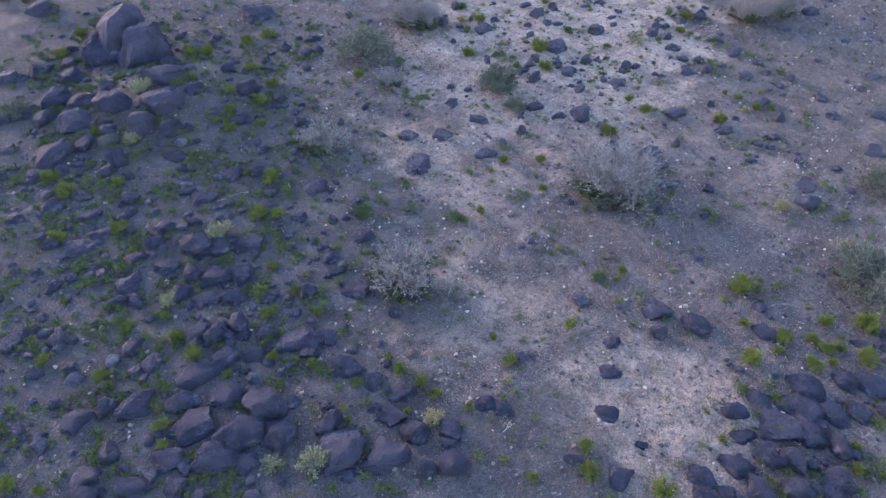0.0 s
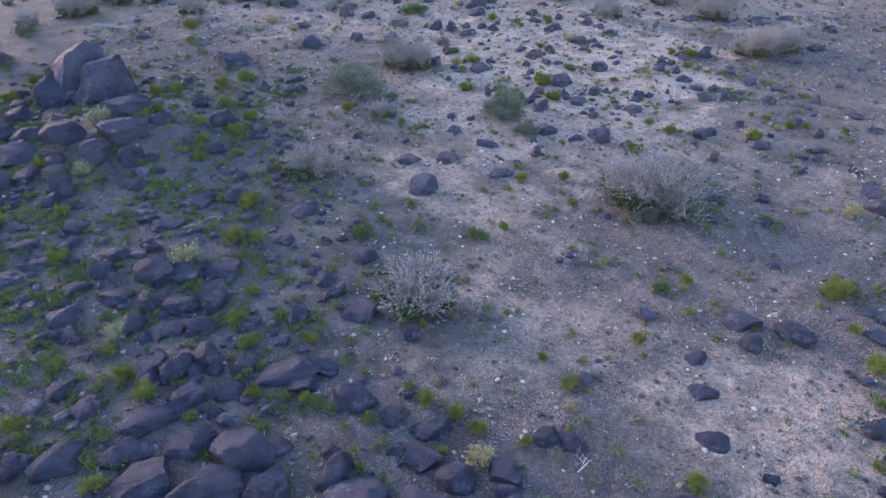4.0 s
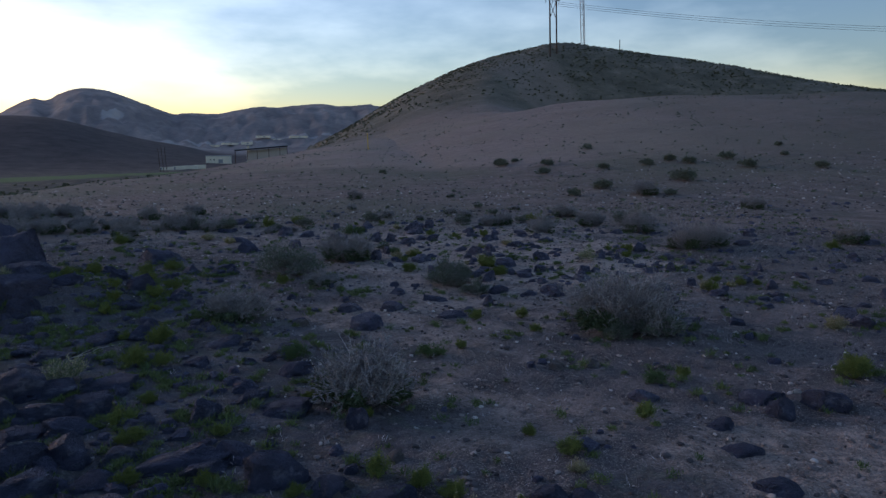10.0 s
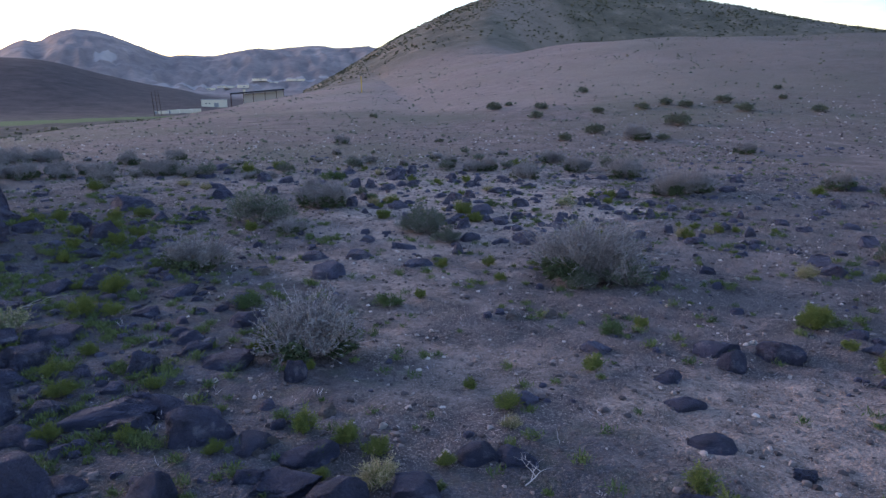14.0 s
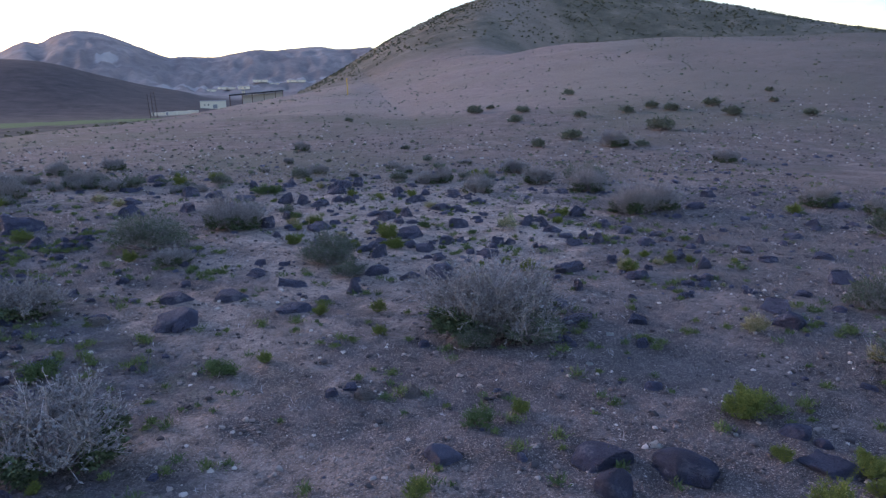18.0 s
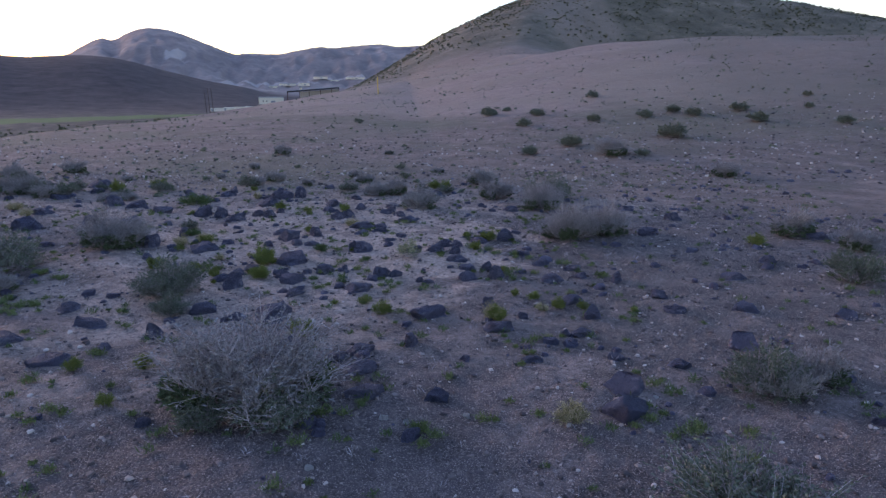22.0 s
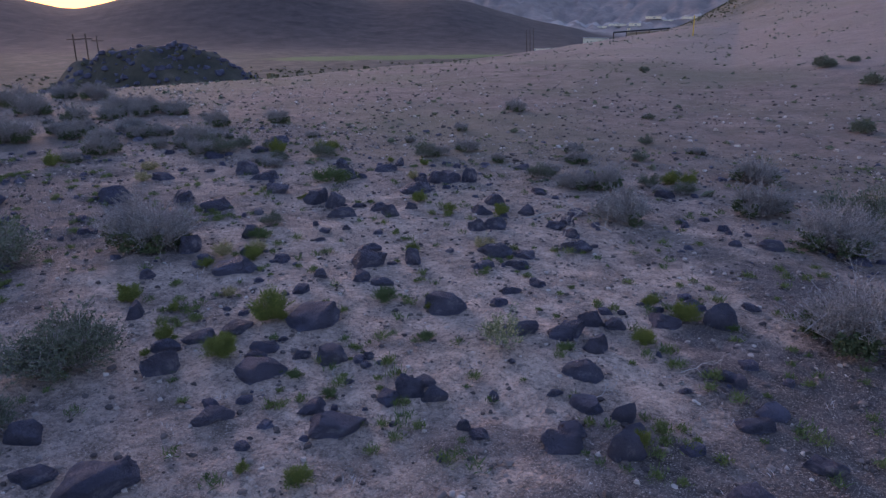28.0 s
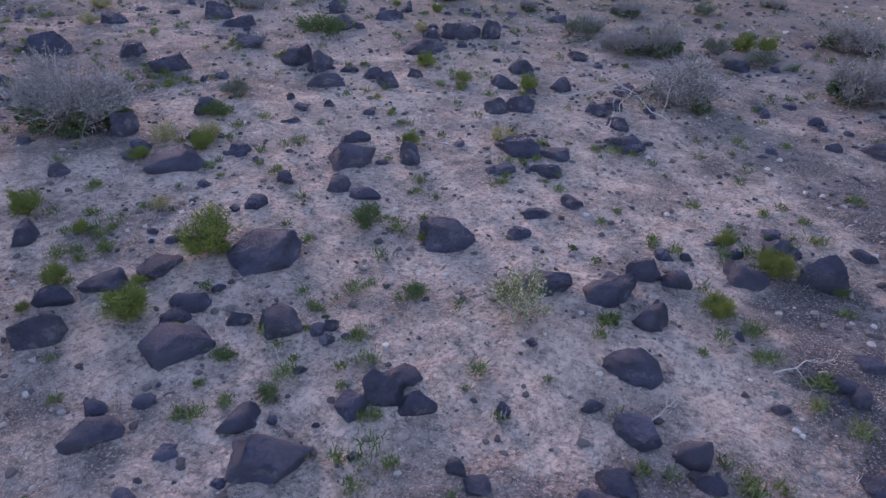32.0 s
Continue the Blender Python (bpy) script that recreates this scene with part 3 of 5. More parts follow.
ROCKS_H = ((8.4, 14.57, 0.13, 0.12, 0.11, -1), (8.67, 14.6, 0.35, 0.27, 0.1, -4), (2.07, 14.88, 0.29, 0.23, 0.23, 45), (7.38, 14.88, 0.46, 0.36, 0.14, 8), (-9.54, 14.89, 1.03, 0.8, 0.31, 31), (4.24, 15.05, 0.44, 0.34, 0.13, 32), (-10.46, 15.06, 0.65, 0.51, 0.3, 34), (-5.3, 15.16, 0.53, 0.41, 0.16, 17), (-7.37, 15.38, 1, 0.78, 0.39, 24), (-8.69, 15.39, 0.92, 0.71, 0.43, 28), (9.05, 15.44, 0.27, 0.26, 0.23, -7), (7.89, 15.46, 0.19, 0.14, 0.1, 3), (10.51, 15.5, 0.38, 0.29, 0.12, -18), (3.15, 15.54, 0.38, 0.29, 0.11, 37), (3.75, 15.63, 0.68, 0.53, 0.22, 33), (6.28, 15.75, 0.55, 0.43, 0.2, 16),)
ROCKS_I = ((-9.68, 15.82, 0.81, 0.63, 0.27, 30), (-6.71, 15.95, 0.61, 0.47, 0.19, 21), (2.48, 15.96, 0.44, 0.34, 0.19, 39), (-10.54, 15.99, 0.81, 0.64, 0.32, 32), (7.41, 16.15, 0.24, 0.18, 0.18, 7), (8.89, 16.32, 0.5, 0.39, 0.15, -5), (10.56, 16.43, 0.39, 0.3, 0.12, -17), (-7.65, 16.46, 1.05, 0.82, 0.32, 23), (-5.44, 16.46, 0.63, 0.49, 0.34, 16), (3.89, 16.93, 0.39, 0.31, 0.12, 28), (-10.58, 17.14, 0.79, 0.61, 0.27, 31), (5.05, 17.28, 0.53, 0.41, 0.16, 21), (-6.15, 17.39, 0.44, 0.34, 0.26, 18), (2.66, 17.51, 0.4, 0.31, 0.27, 63), (4.66, 17.51, 0.31, 0.24, 0.09, 48), (10.11, 17.51, 0.22, 0.29, 0.19, -12),)
ROCKS_J = ((-11.66, 17.59, 0.66, 0.51, 0.32, 33), (8.87, 17.69, 0.46, 0.36, 0.14, -4), (9.45, 17.83, 0.31, 0.24, 0.12, -7), (2.33, 17.88, 0.34, 0.26, 0.13, 61), (7.22, 17.88, 0.41, 0.32, 0.14, 6), (-8.75, 18.25, 1.45, 1.2, 1.3, 24), (3.7, 17.94, 0.53, 0.41, 0.16, 52), (7.79, 17.95, 0.32, 0.25, 0.26, 3), (4.74, 18.15, 0.11, 0.08, 0.05, 41), (3.44, 18.18, 0.26, 0.2, 0.08, 52), (5.75, 18.2, 0.28, 0.22, 0.14, 28), (5.47, 18.22, 0.35, 0.27, 0.19, 32), (2.56, 18.24, 0.42, 0.33, 0.13, 57), (3.42, 18.4, 0.34, 0.26, 0.1, 50), (3.93, 18.41, 0.21, 0.17, 0.09, 46), (1.32, 18.42, 0.27, 0.21, 0.21, 61),)
ROCKS_K = ((5.51, 18.44, 0.3, 0.23, 0.09, 30), (6.33, 18.44, 0.1, 0.11, 0.09, 18), (9.45, 18.45, 0.37, 0.29, 0.11, -7), (-10.01, 18.52, 1.36, 1.06, 0.8, 27), (4.3, 18.52, 0.37, 0.29, 0.18, 42), (4.68, 18.68, 0.14, 0.11, 0.1, 37), (3.47, 18.69, 0.13, 0.1, 0.04, 47), (2.79, 18.7, 0.42, 0.32, 0.12, 52), (6.91, 18.78, 0.18, 0.14, 0.05, 8), (-7.48, 18.85, 0.7, 0.54, 0.22, 20), (8.88, 18.93, 0.35, 0.27, 0.1, -3), (-9.6, 18.85, 1.6, 1.3, 1.45, 26), (6.28, 19.24, 0.09, 0.07, 0.04, 16), (3.54, 19.31, 0.67, 0.52, 0.2, 42), (7.09, 19.32, 0.47, 0.37, 0.14, 5), (8.75, 19.75, 0.15, 0.15, 0.12, -15),)
ROCKS_L = ((7.11, 19.99, 0.29, 0.22, 0.18, 4), (6.1, 20.1, 0.51, 0.4, 0.15, 15), (4.93, 20.47, 0.57, 0.45, 0.25, 25), (1.25, 20.53, 0.68, 0.53, 0.2, 48), (2.72, 20.73, 0.23, 0.18, 0.14, 40), (7.22, 20.75, 0.29, 0.23, 0.15, 2), (6.9, 20.76, 0.35, 0.27, 0.19, 6), (3.72, 20.84, 0.32, 0.25, 0.1, 33), (3.38, 20.86, 0.29, 0.23, 0.14, 35), (-6.07, 21.13, 1.1, 0.86, 0.34, 14), (7.8, 21.16, 0.43, 0.33, 0.16, -3), (7.23, 21.27, 0.14, 0.11, 0.04, 2), (5.6, 21.42, 0.31, 0.24, 0.09, 16), (8.52, 21.46, 0.43, 0.33, 0.29, -9), (-13.31, 21.47, 1.02, 0.8, 0.4, 31), (3.15, 21.49, 0.55, 0.43, 0.26, 34),)
ROCKS_M = ((12.28, 21.67, 0.52, 0.41, 0.16, -17), (5.89, 21.82, 0.29, 0.22, 0.09, 13), (8.11, 21.89, 0.32, 0.25, 0.1, -5), (3.72, 21.97, 0.32, 0.25, 0.25, 28), (0.41, 22.04, 0.37, 0.29, 0.21, 45), (2.77, 22.18, 0.38, 0.29, 0.13, 33), (1.74, 22.28, 0.2, 0.16, 0.07, 38), (5.37, 22.5, 0.38, 0.3, 0.12, 16), (1.21, 22.95, 0.13, 0.17, 0.11, 38), (4.82, 22.98, 0.56, 0.43, 0.17, 18), (1.86, 23, 0.17, 0.13, 0.09, 35), (5.32, 23.03, 0.4, 0.32, 0.12, 15), (13.62, 23.44, 0.52, 0.41, 0.21, -20), (6.11, 23.7, 0.49, 0.38, 0.15, 9), (1.24, 23.84, 0.63, 0.49, 0.19, 35), (4.07, 24.11, 0.34, 0.26, 0.23, 20),)
ROCKS_N = ((2.17, 24.23, 0.35, 0.27, 0.24, 30), (5.85, 24.29, 0.36, 0.28, 0.16, 10), (4.33, 24.38, 0.43, 0.33, 0.21, 18), (0.74, 24.46, 0.44, 0.34, 0.31, 35), (1.75, 24.47, 0.33, 0.26, 0.19, 31), (0.19, 24.52, 0.49, 0.38, 0.31, 37), (1.21, 24.58, 0.29, 0.23, 0.09, 33), (11.69, 24.58, 0.76, 0.6, 0.23, -12), (5.44, 24.68, 0.42, 0.33, 0.13, 12), (12.71, 24.76, 0.51, 0.4, 0.15, -15), (-1.04, 24.78, 0.57, 0.45, 0.17, 41), (2.33, 24.8, 0.24, 0.18, 0.17, 28), (8.66, 24.88, 0.23, 0.18, 0.1, -7), (5.62, 25, 0.34, 0.27, 0.14, 10), (9.22, 25.05, 0.51, 0.4, 0.15, -10), (3.77, 25.25, 0.46, 0.36, 0.14, 20),)
ROCKS_O = ((4.66, 25.45, 0.32, 0.25, 0.17, 15), (5.65, 25.78, 0.41, 0.32, 0.12, 10), (-2.22, 25.96, 0.63, 0.49, 0.19, 42), (3.78, 25.97, 0.44, 0.34, 0.21, 19), (-2.99, 26.28, 0.6, 0.47, 0.33, 43), (1.79, 26.3, 0.79, 0.61, 0.24, 27), (-0.48, 26.99, 0.53, 0.41, 0.21, 34), (1.59, 27.01, 0.33, 0.26, 0.23, 26), (4.45, 27.22, 0.36, 0.28, 0.14, 14), (1.81, 27.4, 0.4, 0.31, 0.28, 25), (-6.86, 27.62, 0.28, 0.22, 0.11, 49), (2.05, 27.62, 0.58, 0.45, 0.25, 23), (2.5, 27.85, 0.4, 0.31, 0.34, 21), (-1.16, 27.93, 0.32, 0.25, 0.27, 34), (0.06, 28.02, 0.61, 0.48, 0.18, 30), (7.14, 28.11, 0.41, 0.32, 0.19, 1),)
ROCKS_P = ((-4.58, 28.89, 0.5, 0.39, 0.18, 41), (0.07, 28.93, 0.26, 0.33, 0.22, 28), (3.27, 29.84, 0.44, 0.34, 0.13, 16), (5.61, 30.04, 0.24, 0.19, 0.2, 7), (-5.14, 30.51, 0.85, 0.66, 0.25, 39), (8.92, 32.01, 0.37, 0.29, 0.13, -5),)
ROCKS = ROCKS_A + ROCKS_B + ROCKS_C + ROCKS_D + ROCKS_E + ROCKS_F + ROCKS_G + ROCKS_H + ROCKS_I + ROCKS_J + ROCKS_K + ROCKS_L + ROCKS_M + ROCKS_N + ROCKS_O + ROCKS_P
FRESH_ROCKS = ((-1.38, 23.24, 0.62, 0.49, 0.26, 46), (-0, 20.88, 0.4, 0.31, 0.28, 51), (-2.49, 23.45, 0.53, 0.41, 0.23, 49), (-4.42, 24.85, 0.57, 0.45, 0.17, 50), (0.32, 19.63, 0.24, 0.19, 0.12, 56), (-3.88, 22.89, 0.76, 0.59, 0.3, 55), (6.66, 20.26, 0.53, 0.41, 0.16, 8), (7.68, 18.61, 0.22, 0.22, 0.19, -5), (7.24, 18.17, 0.28, 0.22, 0.08, 2), (7.81, 18.41, 0.2, 0.15, 0.06, -7), (8.2, 19.4, 0.14, 0.11, 0.04, -11), (6.22, 17.82, 0.15, 0.12, 0.11, 22), (6.42, 17.76, 0.21, 0.16, 0.06, 18),)
LOOSE_ROCKS_A = ((-4.84, 4.86, 0.7), (-4.12, 4.88, 0.54), (-5.53, 5, 0.62), (2.75, 5.01, 0.57), (2.22, 5.14, 0.38), (2.16, 5.31, 0.48), (3.19, 5.6, 0.25), (-7.22, 7.02, 0.47), (-7.96, 7.7, 0.74), (4.24, 8.54, 0.69), (-9.59, 11.28, 0.59), (11.19, 11.38, 0.33), (8.47, 11.85, 0.73), (-1.95, 11.92, 0.46), (6.27, 12.44, 0.43), (8.59, 12.53, 0.68), (5.44, 12.61, 0.57), (11.55, 12.71, 0.45), (-0.74, 13.04, 0.41), (9.6, 13.2, 0.4), (5.34, 13.36, 0.51), (-0.62, 13.39, 0.83), (8.83, 13.56, 0.35), (7.64, 13.58, 0.34), (-1.82, 13.6, 0.43), (6.75, 13.69, 0.23), (1.01, 13.78, 0.62), (-10.89, 13.89, 0.51), (10.84, 13.9, 0.62), (11.54, 14, 0.25),)
LOOSE_ROCKS_B = ((1.55, 14.36, 0.32), (-0.94, 14.52, 0.62), (-0.06, 14.57, 0.62), (13.17, 15, 0.49), (0.93, 15.37, 0.58), (-11.51, 15.47, 1.25), (11.7, 15.51, 0.55), (0.25, 16.15, 0.62), (-12.45, 17.26, 1.16), (12.52, 17.63, 0.62), (13.87, 18.66, 0.56), (16.19, 20.71, 0.89), (-9.59, 24.12, 0.61), (-5.36, 27.69, 0.77),)
LOOSE_ROCKS = LOOSE_ROCKS_A + LOOSE_ROCKS_B
SAGE_A = ((-0.81, 9.39, 1.25), (3.99, 12.47, 2.02), (11.25, 12.62, 0.73), (-3.1, 14.13, 1.16), (-1.53, 17.16, 0.74), (16.48, 19.52, 0.85), (15.83, 21.13, 1.09), (-0.85, 20.85, 1.55), (10.1, 21.25, 1.35), (11.1, 21.75, 1.3), (10.3, 25.39, 1.33), (-8.33, 25.49, 0.65), (6.5, 25.76, 1.12), (-8.61, 26.82, 1.12), (-12.84, 27.02, 1.5), (9.11, 27.3, 1.11), (5.04, 28.16, 0.81), (5.72, 28.49, 0.86), (-12.68, 28.75, 0.99), (-7.68, 29.18, 0.77), (-7.06, 29.26, 1.21), (4.09, 29.52, 0.6), (-12.55, 29.54, 0.94), (-9.36, 30.03, 0.74), (9.05, 30.39, 1.21), (4.53, 31.01, 0.71), (19.1, 31.42, 0.9), (1.07, 31.51, 0.71), (19.3, 32.07, 1.07), (-18.68, 32.29, 1.5), (-21.84, 33.87, 1.5),)
SAGE_B = ((-7.65, 34.09, 0.93), (-14.86, 34.68, 1.33), (-16.38, 34.73, 1.5), (-0.41, 34.75, 0.51), (-13.64, 35.04, 1.18), (16.19, 37.37, 1.5), (-23.41, 37.67, 1.34), (-21.38, 37.8, 1.45), (-119.99, 109.92, 1.5),)
SAGE = SAGE_A + SAGE_B
GREEN_SAGE_A = ((8.6, 9.3, 1.65), (4.48, 11.85, 0.87), (3.62, 11.86, 0.6), (10.43, 12.48, 0.95), (1.97, 15.91, 0.58), (1.55, 16.96, 1.12), (14.65, 16.99, 1.04), (1.65, 17.22, 0.99), (-2.41, 18.85, 1.67), (0.31, 22.74, 0.43), (10.96, 26.77, 1.07), (10.89, 27.31, 1.39), (-5.34, 28.31, 0.77), (5.9, 34.52, 0.45), (5.47, 39.68, 0.37),)
GREEN_SAGE = GREEN_SAGE_A
RABBITBRUSH_A = ((-6.18, 4.79, 0.21), (3.37, 4.81, 0.43), (-6.72, 4.88, 0.32), (1.38, 5.02, 0.2), (2.3, 5.08, 0.38), (6.53, 5.16, 0.22), (-3.9, 5.32, 0.21), (2.31, 5.55, 0.29), (-4.52, 5.56, 0.22), (6.68, 5.56, 0.18), (4.56, 5.7, 0.18), (5.51, 5.82, 0.23), (-4.64, 5.91, 0.29), (-4.73, 6.22, 0.15), (-0.6, 6.23, 0.15), (0.42, 6.32, 0.19), (-0.14, 6.55, 0.27), (-5.85, 6.74, 0.23), (-1.52, 6.79, 0.2), (-0.38, 6.79, 0.24), (-6.03, 6.92, 0.28), (-3.82, 6.98, 0.2), (-0.76, 7.06, 0.28), (-2.36, 7.22, 0.2), (6.65, 7.23, 0.35), (7.02, 7.25, 0.2), (-7.2, 7.28, 0.24), (1.21, 7.29, 0.29), (7.63, 7.3, 0.41), (5.53, 7.31, 0.41),)
RABBITBRUSH_B = ((-3.11, 7.39, 0.25), (-4.55, 7.43, 0.37), (6.14, 7.51, 0.21), (7.03, 7.61, 0.31), (7.32, 7.64, 0.28), (6.87, 7.8, 0.26), (6.31, 7.83, 0.37), (-4.96, 7.84, 0.3), (0.94, 7.86, 0.17), (-5.96, 8.11, 0.3), (8.01, 8.14, 0.48), (2.41, 8.15, 0.26), (5.74, 8.19, 0.21), (7.31, 8.25, 0.32), (-5.34, 8.39, 0.22), (-3.35, 8.43, 0.31), (-2.41, 8.5, 0.22), (-0.77, 8.75, 0.14), (-7.44, 8.77, 0.18), (-3.61, 8.98, 0.37), (5.91, 9.07, 0.39), (6.02, 9.16, 0.43), (-1.51, 9.52, 0.19), (-1.34, 9.59, 0.15), (3.71, 9.67, 0.24), (-3.53, 9.76, 0.25), (-8.34, 10.57, 0.36), (-7.12, 10.9, 0.42), (-4.14, 11.36, 0.43), (-3.72, 11.41, 0.33),)
RABBITBRUSH_C = ((0.85, 11.56, 0.23), (-8.73, 12.12, 0.45), (2.36, 12.4, 0.24), (-7.68, 12.47, 0.34), (-9.33, 12.67, 0.46), (-4.1, 12.69, 0.47), (-4.72, 12.93, 0.24), (1.49, 13.49, 0.28), (2.4, 13.52, 0.26), (-8.98, 14.11, 0.31), (-8.83, 14.41, 0.32), (-5.58, 14.68, 0.26), (4.33, 14.74, 0.45), (-4.74, 15.02, 0.26), (7.44, 15.31, 0.36), (-5.61, 15.36, 0.33), (9.82, 15.61, 0.15), (5.52, 15.88, 0.34), (-4.96, 15.92, 0.41), (9.03, 15.95, 0.22), (8.6, 15.98, 0.26), (-5.83, 16.16, 0.34), (4.69, 16.37, 0.15), (5.21, 16.47, 0.26), (-6.87, 16.52, 0.28), (8.27, 16.54, 0.28), (7.96, 16.73, 0.18), (-4.81, 16.85, 0.36), (-2.44, 17.48, 0.34), (-5.56, 17.61, 0.44),)
RABBITBRUSH_D = ((2.25, 17.67, 0.12), (3.03, 18.04, 0.45), (2.17, 18.06, 0.27), (3.04, 18.09, 0.36), (7.87, 18.13, 0.25), (-10.8, 18.25, 0.23), (-7.52, 18.41, 0.49), (2.81, 18.41, 0.18), (-7.02, 18.46, 0.46), (-11.44, 18.55, 0.46), (0.7, 18.81, 0.18), (1.6, 18.83, 0.17), (0.77, 18.85, 0.39), (2.9, 19.06, 0.25), (3.1, 19.19, 0.19), (2.94, 19.2, 0.58), (-6.05, 19.41, 0.4), (-5.46, 19.87, 0.49), (-11.4, 19.95, 0.49), (14.35, 20.15, 0.5), (4.73, 20.36, 0.17), (0.79, 20.4, 0.28), (7.64, 20.4, 0.27), (7.61, 20.5, 0.26), (1.23, 21.01, 0.36), (8.07, 21.38, 0.38), (7.99, 21.46, 0.27), (7.55, 21.7, 0.23), (3.5, 22.44, 0.3),)
RABBITBRUSH_E = ((-0.15, 24.66, 0.2), (3.19, 24.81, 0.18), (-8.22, 24.86, 0.52), (3.11, 25.11, 0.28), (4.19, 25.19, 0.37), (2.25, 25.44, 0.4), (-3.84, 28.8, 0.56), (0.71, 29.1, 0.26), (-0.34, 29.2, 0.2), (7.12, 29.36, 0.5), (-2.68, 29.43, 0.56), (7.55, 29.52, 0.44), (-2.83, 30.3, 0.29),)
RABBITBRUSH = RABBITBRUSH_A + RABBITBRUSH_B + RABBITBRUSH_C + RABBITBRUSH_D + RABBITBRUSH_E
DRY_TUFT_A = ((-0.14, 6.08, 0.33), (1.14, 6.89, 0.2), (8.6, 10.37, 0.35), (7.74, 11.69, 0.36), (7.37, 15.42, 0.34), (8.3, 15.91, 0.23), (2.92, 19.17, 0.22), (1.9, 19.6, 0.21), (2.51, 19.75, 0.18), (0.66, 20.97, 0.35), (1.1, 21.31, 0.35), (4.57, 23.15, 0.38), (-4.69, 24.46, 0.4), (-5.58, 25.59, 0.43), (1.17, 27.4, 0.29),)
DRY_TUFT = DRY_TUFT_A
PALE_BRUSH_A = ((-2.04, 5.23, 0.47), (-2.71, 5.25, 0.31), (-1.9, 5.36, 0.21), (-5.38, 8.76, 0.32), (-4.87, 10.75, 0.52), (-7.81, 14.07, 0.37), (-8.05, 15.88, 0.54), (6.05, 19.61, 0.48),)
PALE_BRUSH = PALE_BRUSH_A
LOW_GREEN_A = ((3.21, 9.47, 0.36), (0.33, 11.3, 0.44), (-1.78, 11.46, 0.51), (4.69, 17.82, 0.2), (4.11, 18.01, 0.2), (4.56, 18.79, 0.07), (5.09, 19.45, 0.23), (6.79, 19.85, 0.19), (4.05, 20.41, 0.42), (8.66, 21.31, 0.18), (0.59, 22.02, 0.44), (-0.58, 26.45, 0.9),)
LOW_GREEN = LOW_GREEN_A
WEST_SAGE = ((-11.74, 28.4, 0.95), (-10.7, 28.65, 0.9), (-11.45, 30.53, 1.0), (-15.76, 32.02, 1.0), (-14.57, 32.39, 0.9), (-9.35, 32.68, 0.95), (-14.78, 32.91, 1.0), (-14.12, 33.56, 0.9), (-13.24, 34.73, 1.0), (5.34, 39.83, 0.39), (-0.11, 40.22, 0.84),)
DEAD_BRUSH = ((10.50, 12.40, 1.02),)
FIELD_SAGE = ((17.65, 37.26, 0.81), (12.36, 38.51, 0.92), (15.04, 40.79, 1.41), (21.13, 42.46, 1.85), (32.34, 44.02, 1.08), (28.07, 46.24, 1.51), (25.54, 49.78, 1.28), (33.56, 49.81, 0.69), (29.01, 50.40, 1.43), (14.34, 50.51, 1.11), (19.01, 50.57, 1.06), (22.51, 50.70, 1.27), (24.86, 51.57, 1.13), (35.94, 54.05, 0.75), (16.25, 56.03, 1.33), (12.98, 58.83, 1.57), (2.77, 59.26, 0.77), (14.74, 60.66, 0.82), (22.49, 63.39, 1.10),)
PALE_STONES = ((-1.15, 6.71, 0.19), (-1.08, 6.88, 0.22), (-0.56, 7.45, 0.27), (-0.52, 7.46, 0.18), (-2.68, 8.89, 0.30), (3.60, 10.11, 0.20), (2.61, 10.28, 0.32), (2.07, 10.35, 0.34), (-1.80, 13.50, 0.40), (-10.82, 13.82, 0.44), (-8.49, 14.13, 0.64), (-8.60, 15.28, 0.67), (4.75, 18.57, 0.11), (3.51, 18.82, 0.09), (1.79, 19.58, 0.12), (5.78, 23.52, 0.16),)
WHITE_STONES = ((-0.04, 7.09, 0.12), (-6.46, 8.07, 0.19), (-2.04, 8.18, 0.13), (-0.26, 8.26, 0.10), (8.47, 8.51, 0.13), (-1.81, 8.57, 0.13), (4.76, 8.68, 0.17), (5.61, 8.71, 0.11), (2.30, 10.77, 0.09), (4.92, 10.86, 0.13), (4.86, 11.41, 0.07), (5.89, 11.84, 0.11), (5.64, 11.93, 0.17), (6.57, 11.95, 0.14), (7.00, 11.99, 0.09), (8.93, 12.25, 0.09), (3.97, 17.59, 0.07), (5.22, 18.46, 0.07), (1.90, 18.87, 0.08), (3.55, 18.90, 0.08), (4.13, 19.01, 0.05), (5.07, 19.06, 0.07), (8.15, 19.59, 0.07), (0.13, 20.15, 0.10), (3.38, 20.24, 0.11), (0.48, 21.29, 0.21), (6.59, 21.40, 0.10), (1.77, 23.74, 0.09),)
BRANCHES = ((5.2, 25.2, 1.2, 20), (6.2, 25.0, 1.0, 140), (5.8, 24.4, 0.9, 80), (8.3, 19.9, 0.5, 30), (7.4, 18.9, 0.4, 60), (7.6, 4.9, 0.9, 70), (1.1, 5.9, 0.35, 30), (-5.0, 11.9, 0.5, 10),)
LEANING = -3.0

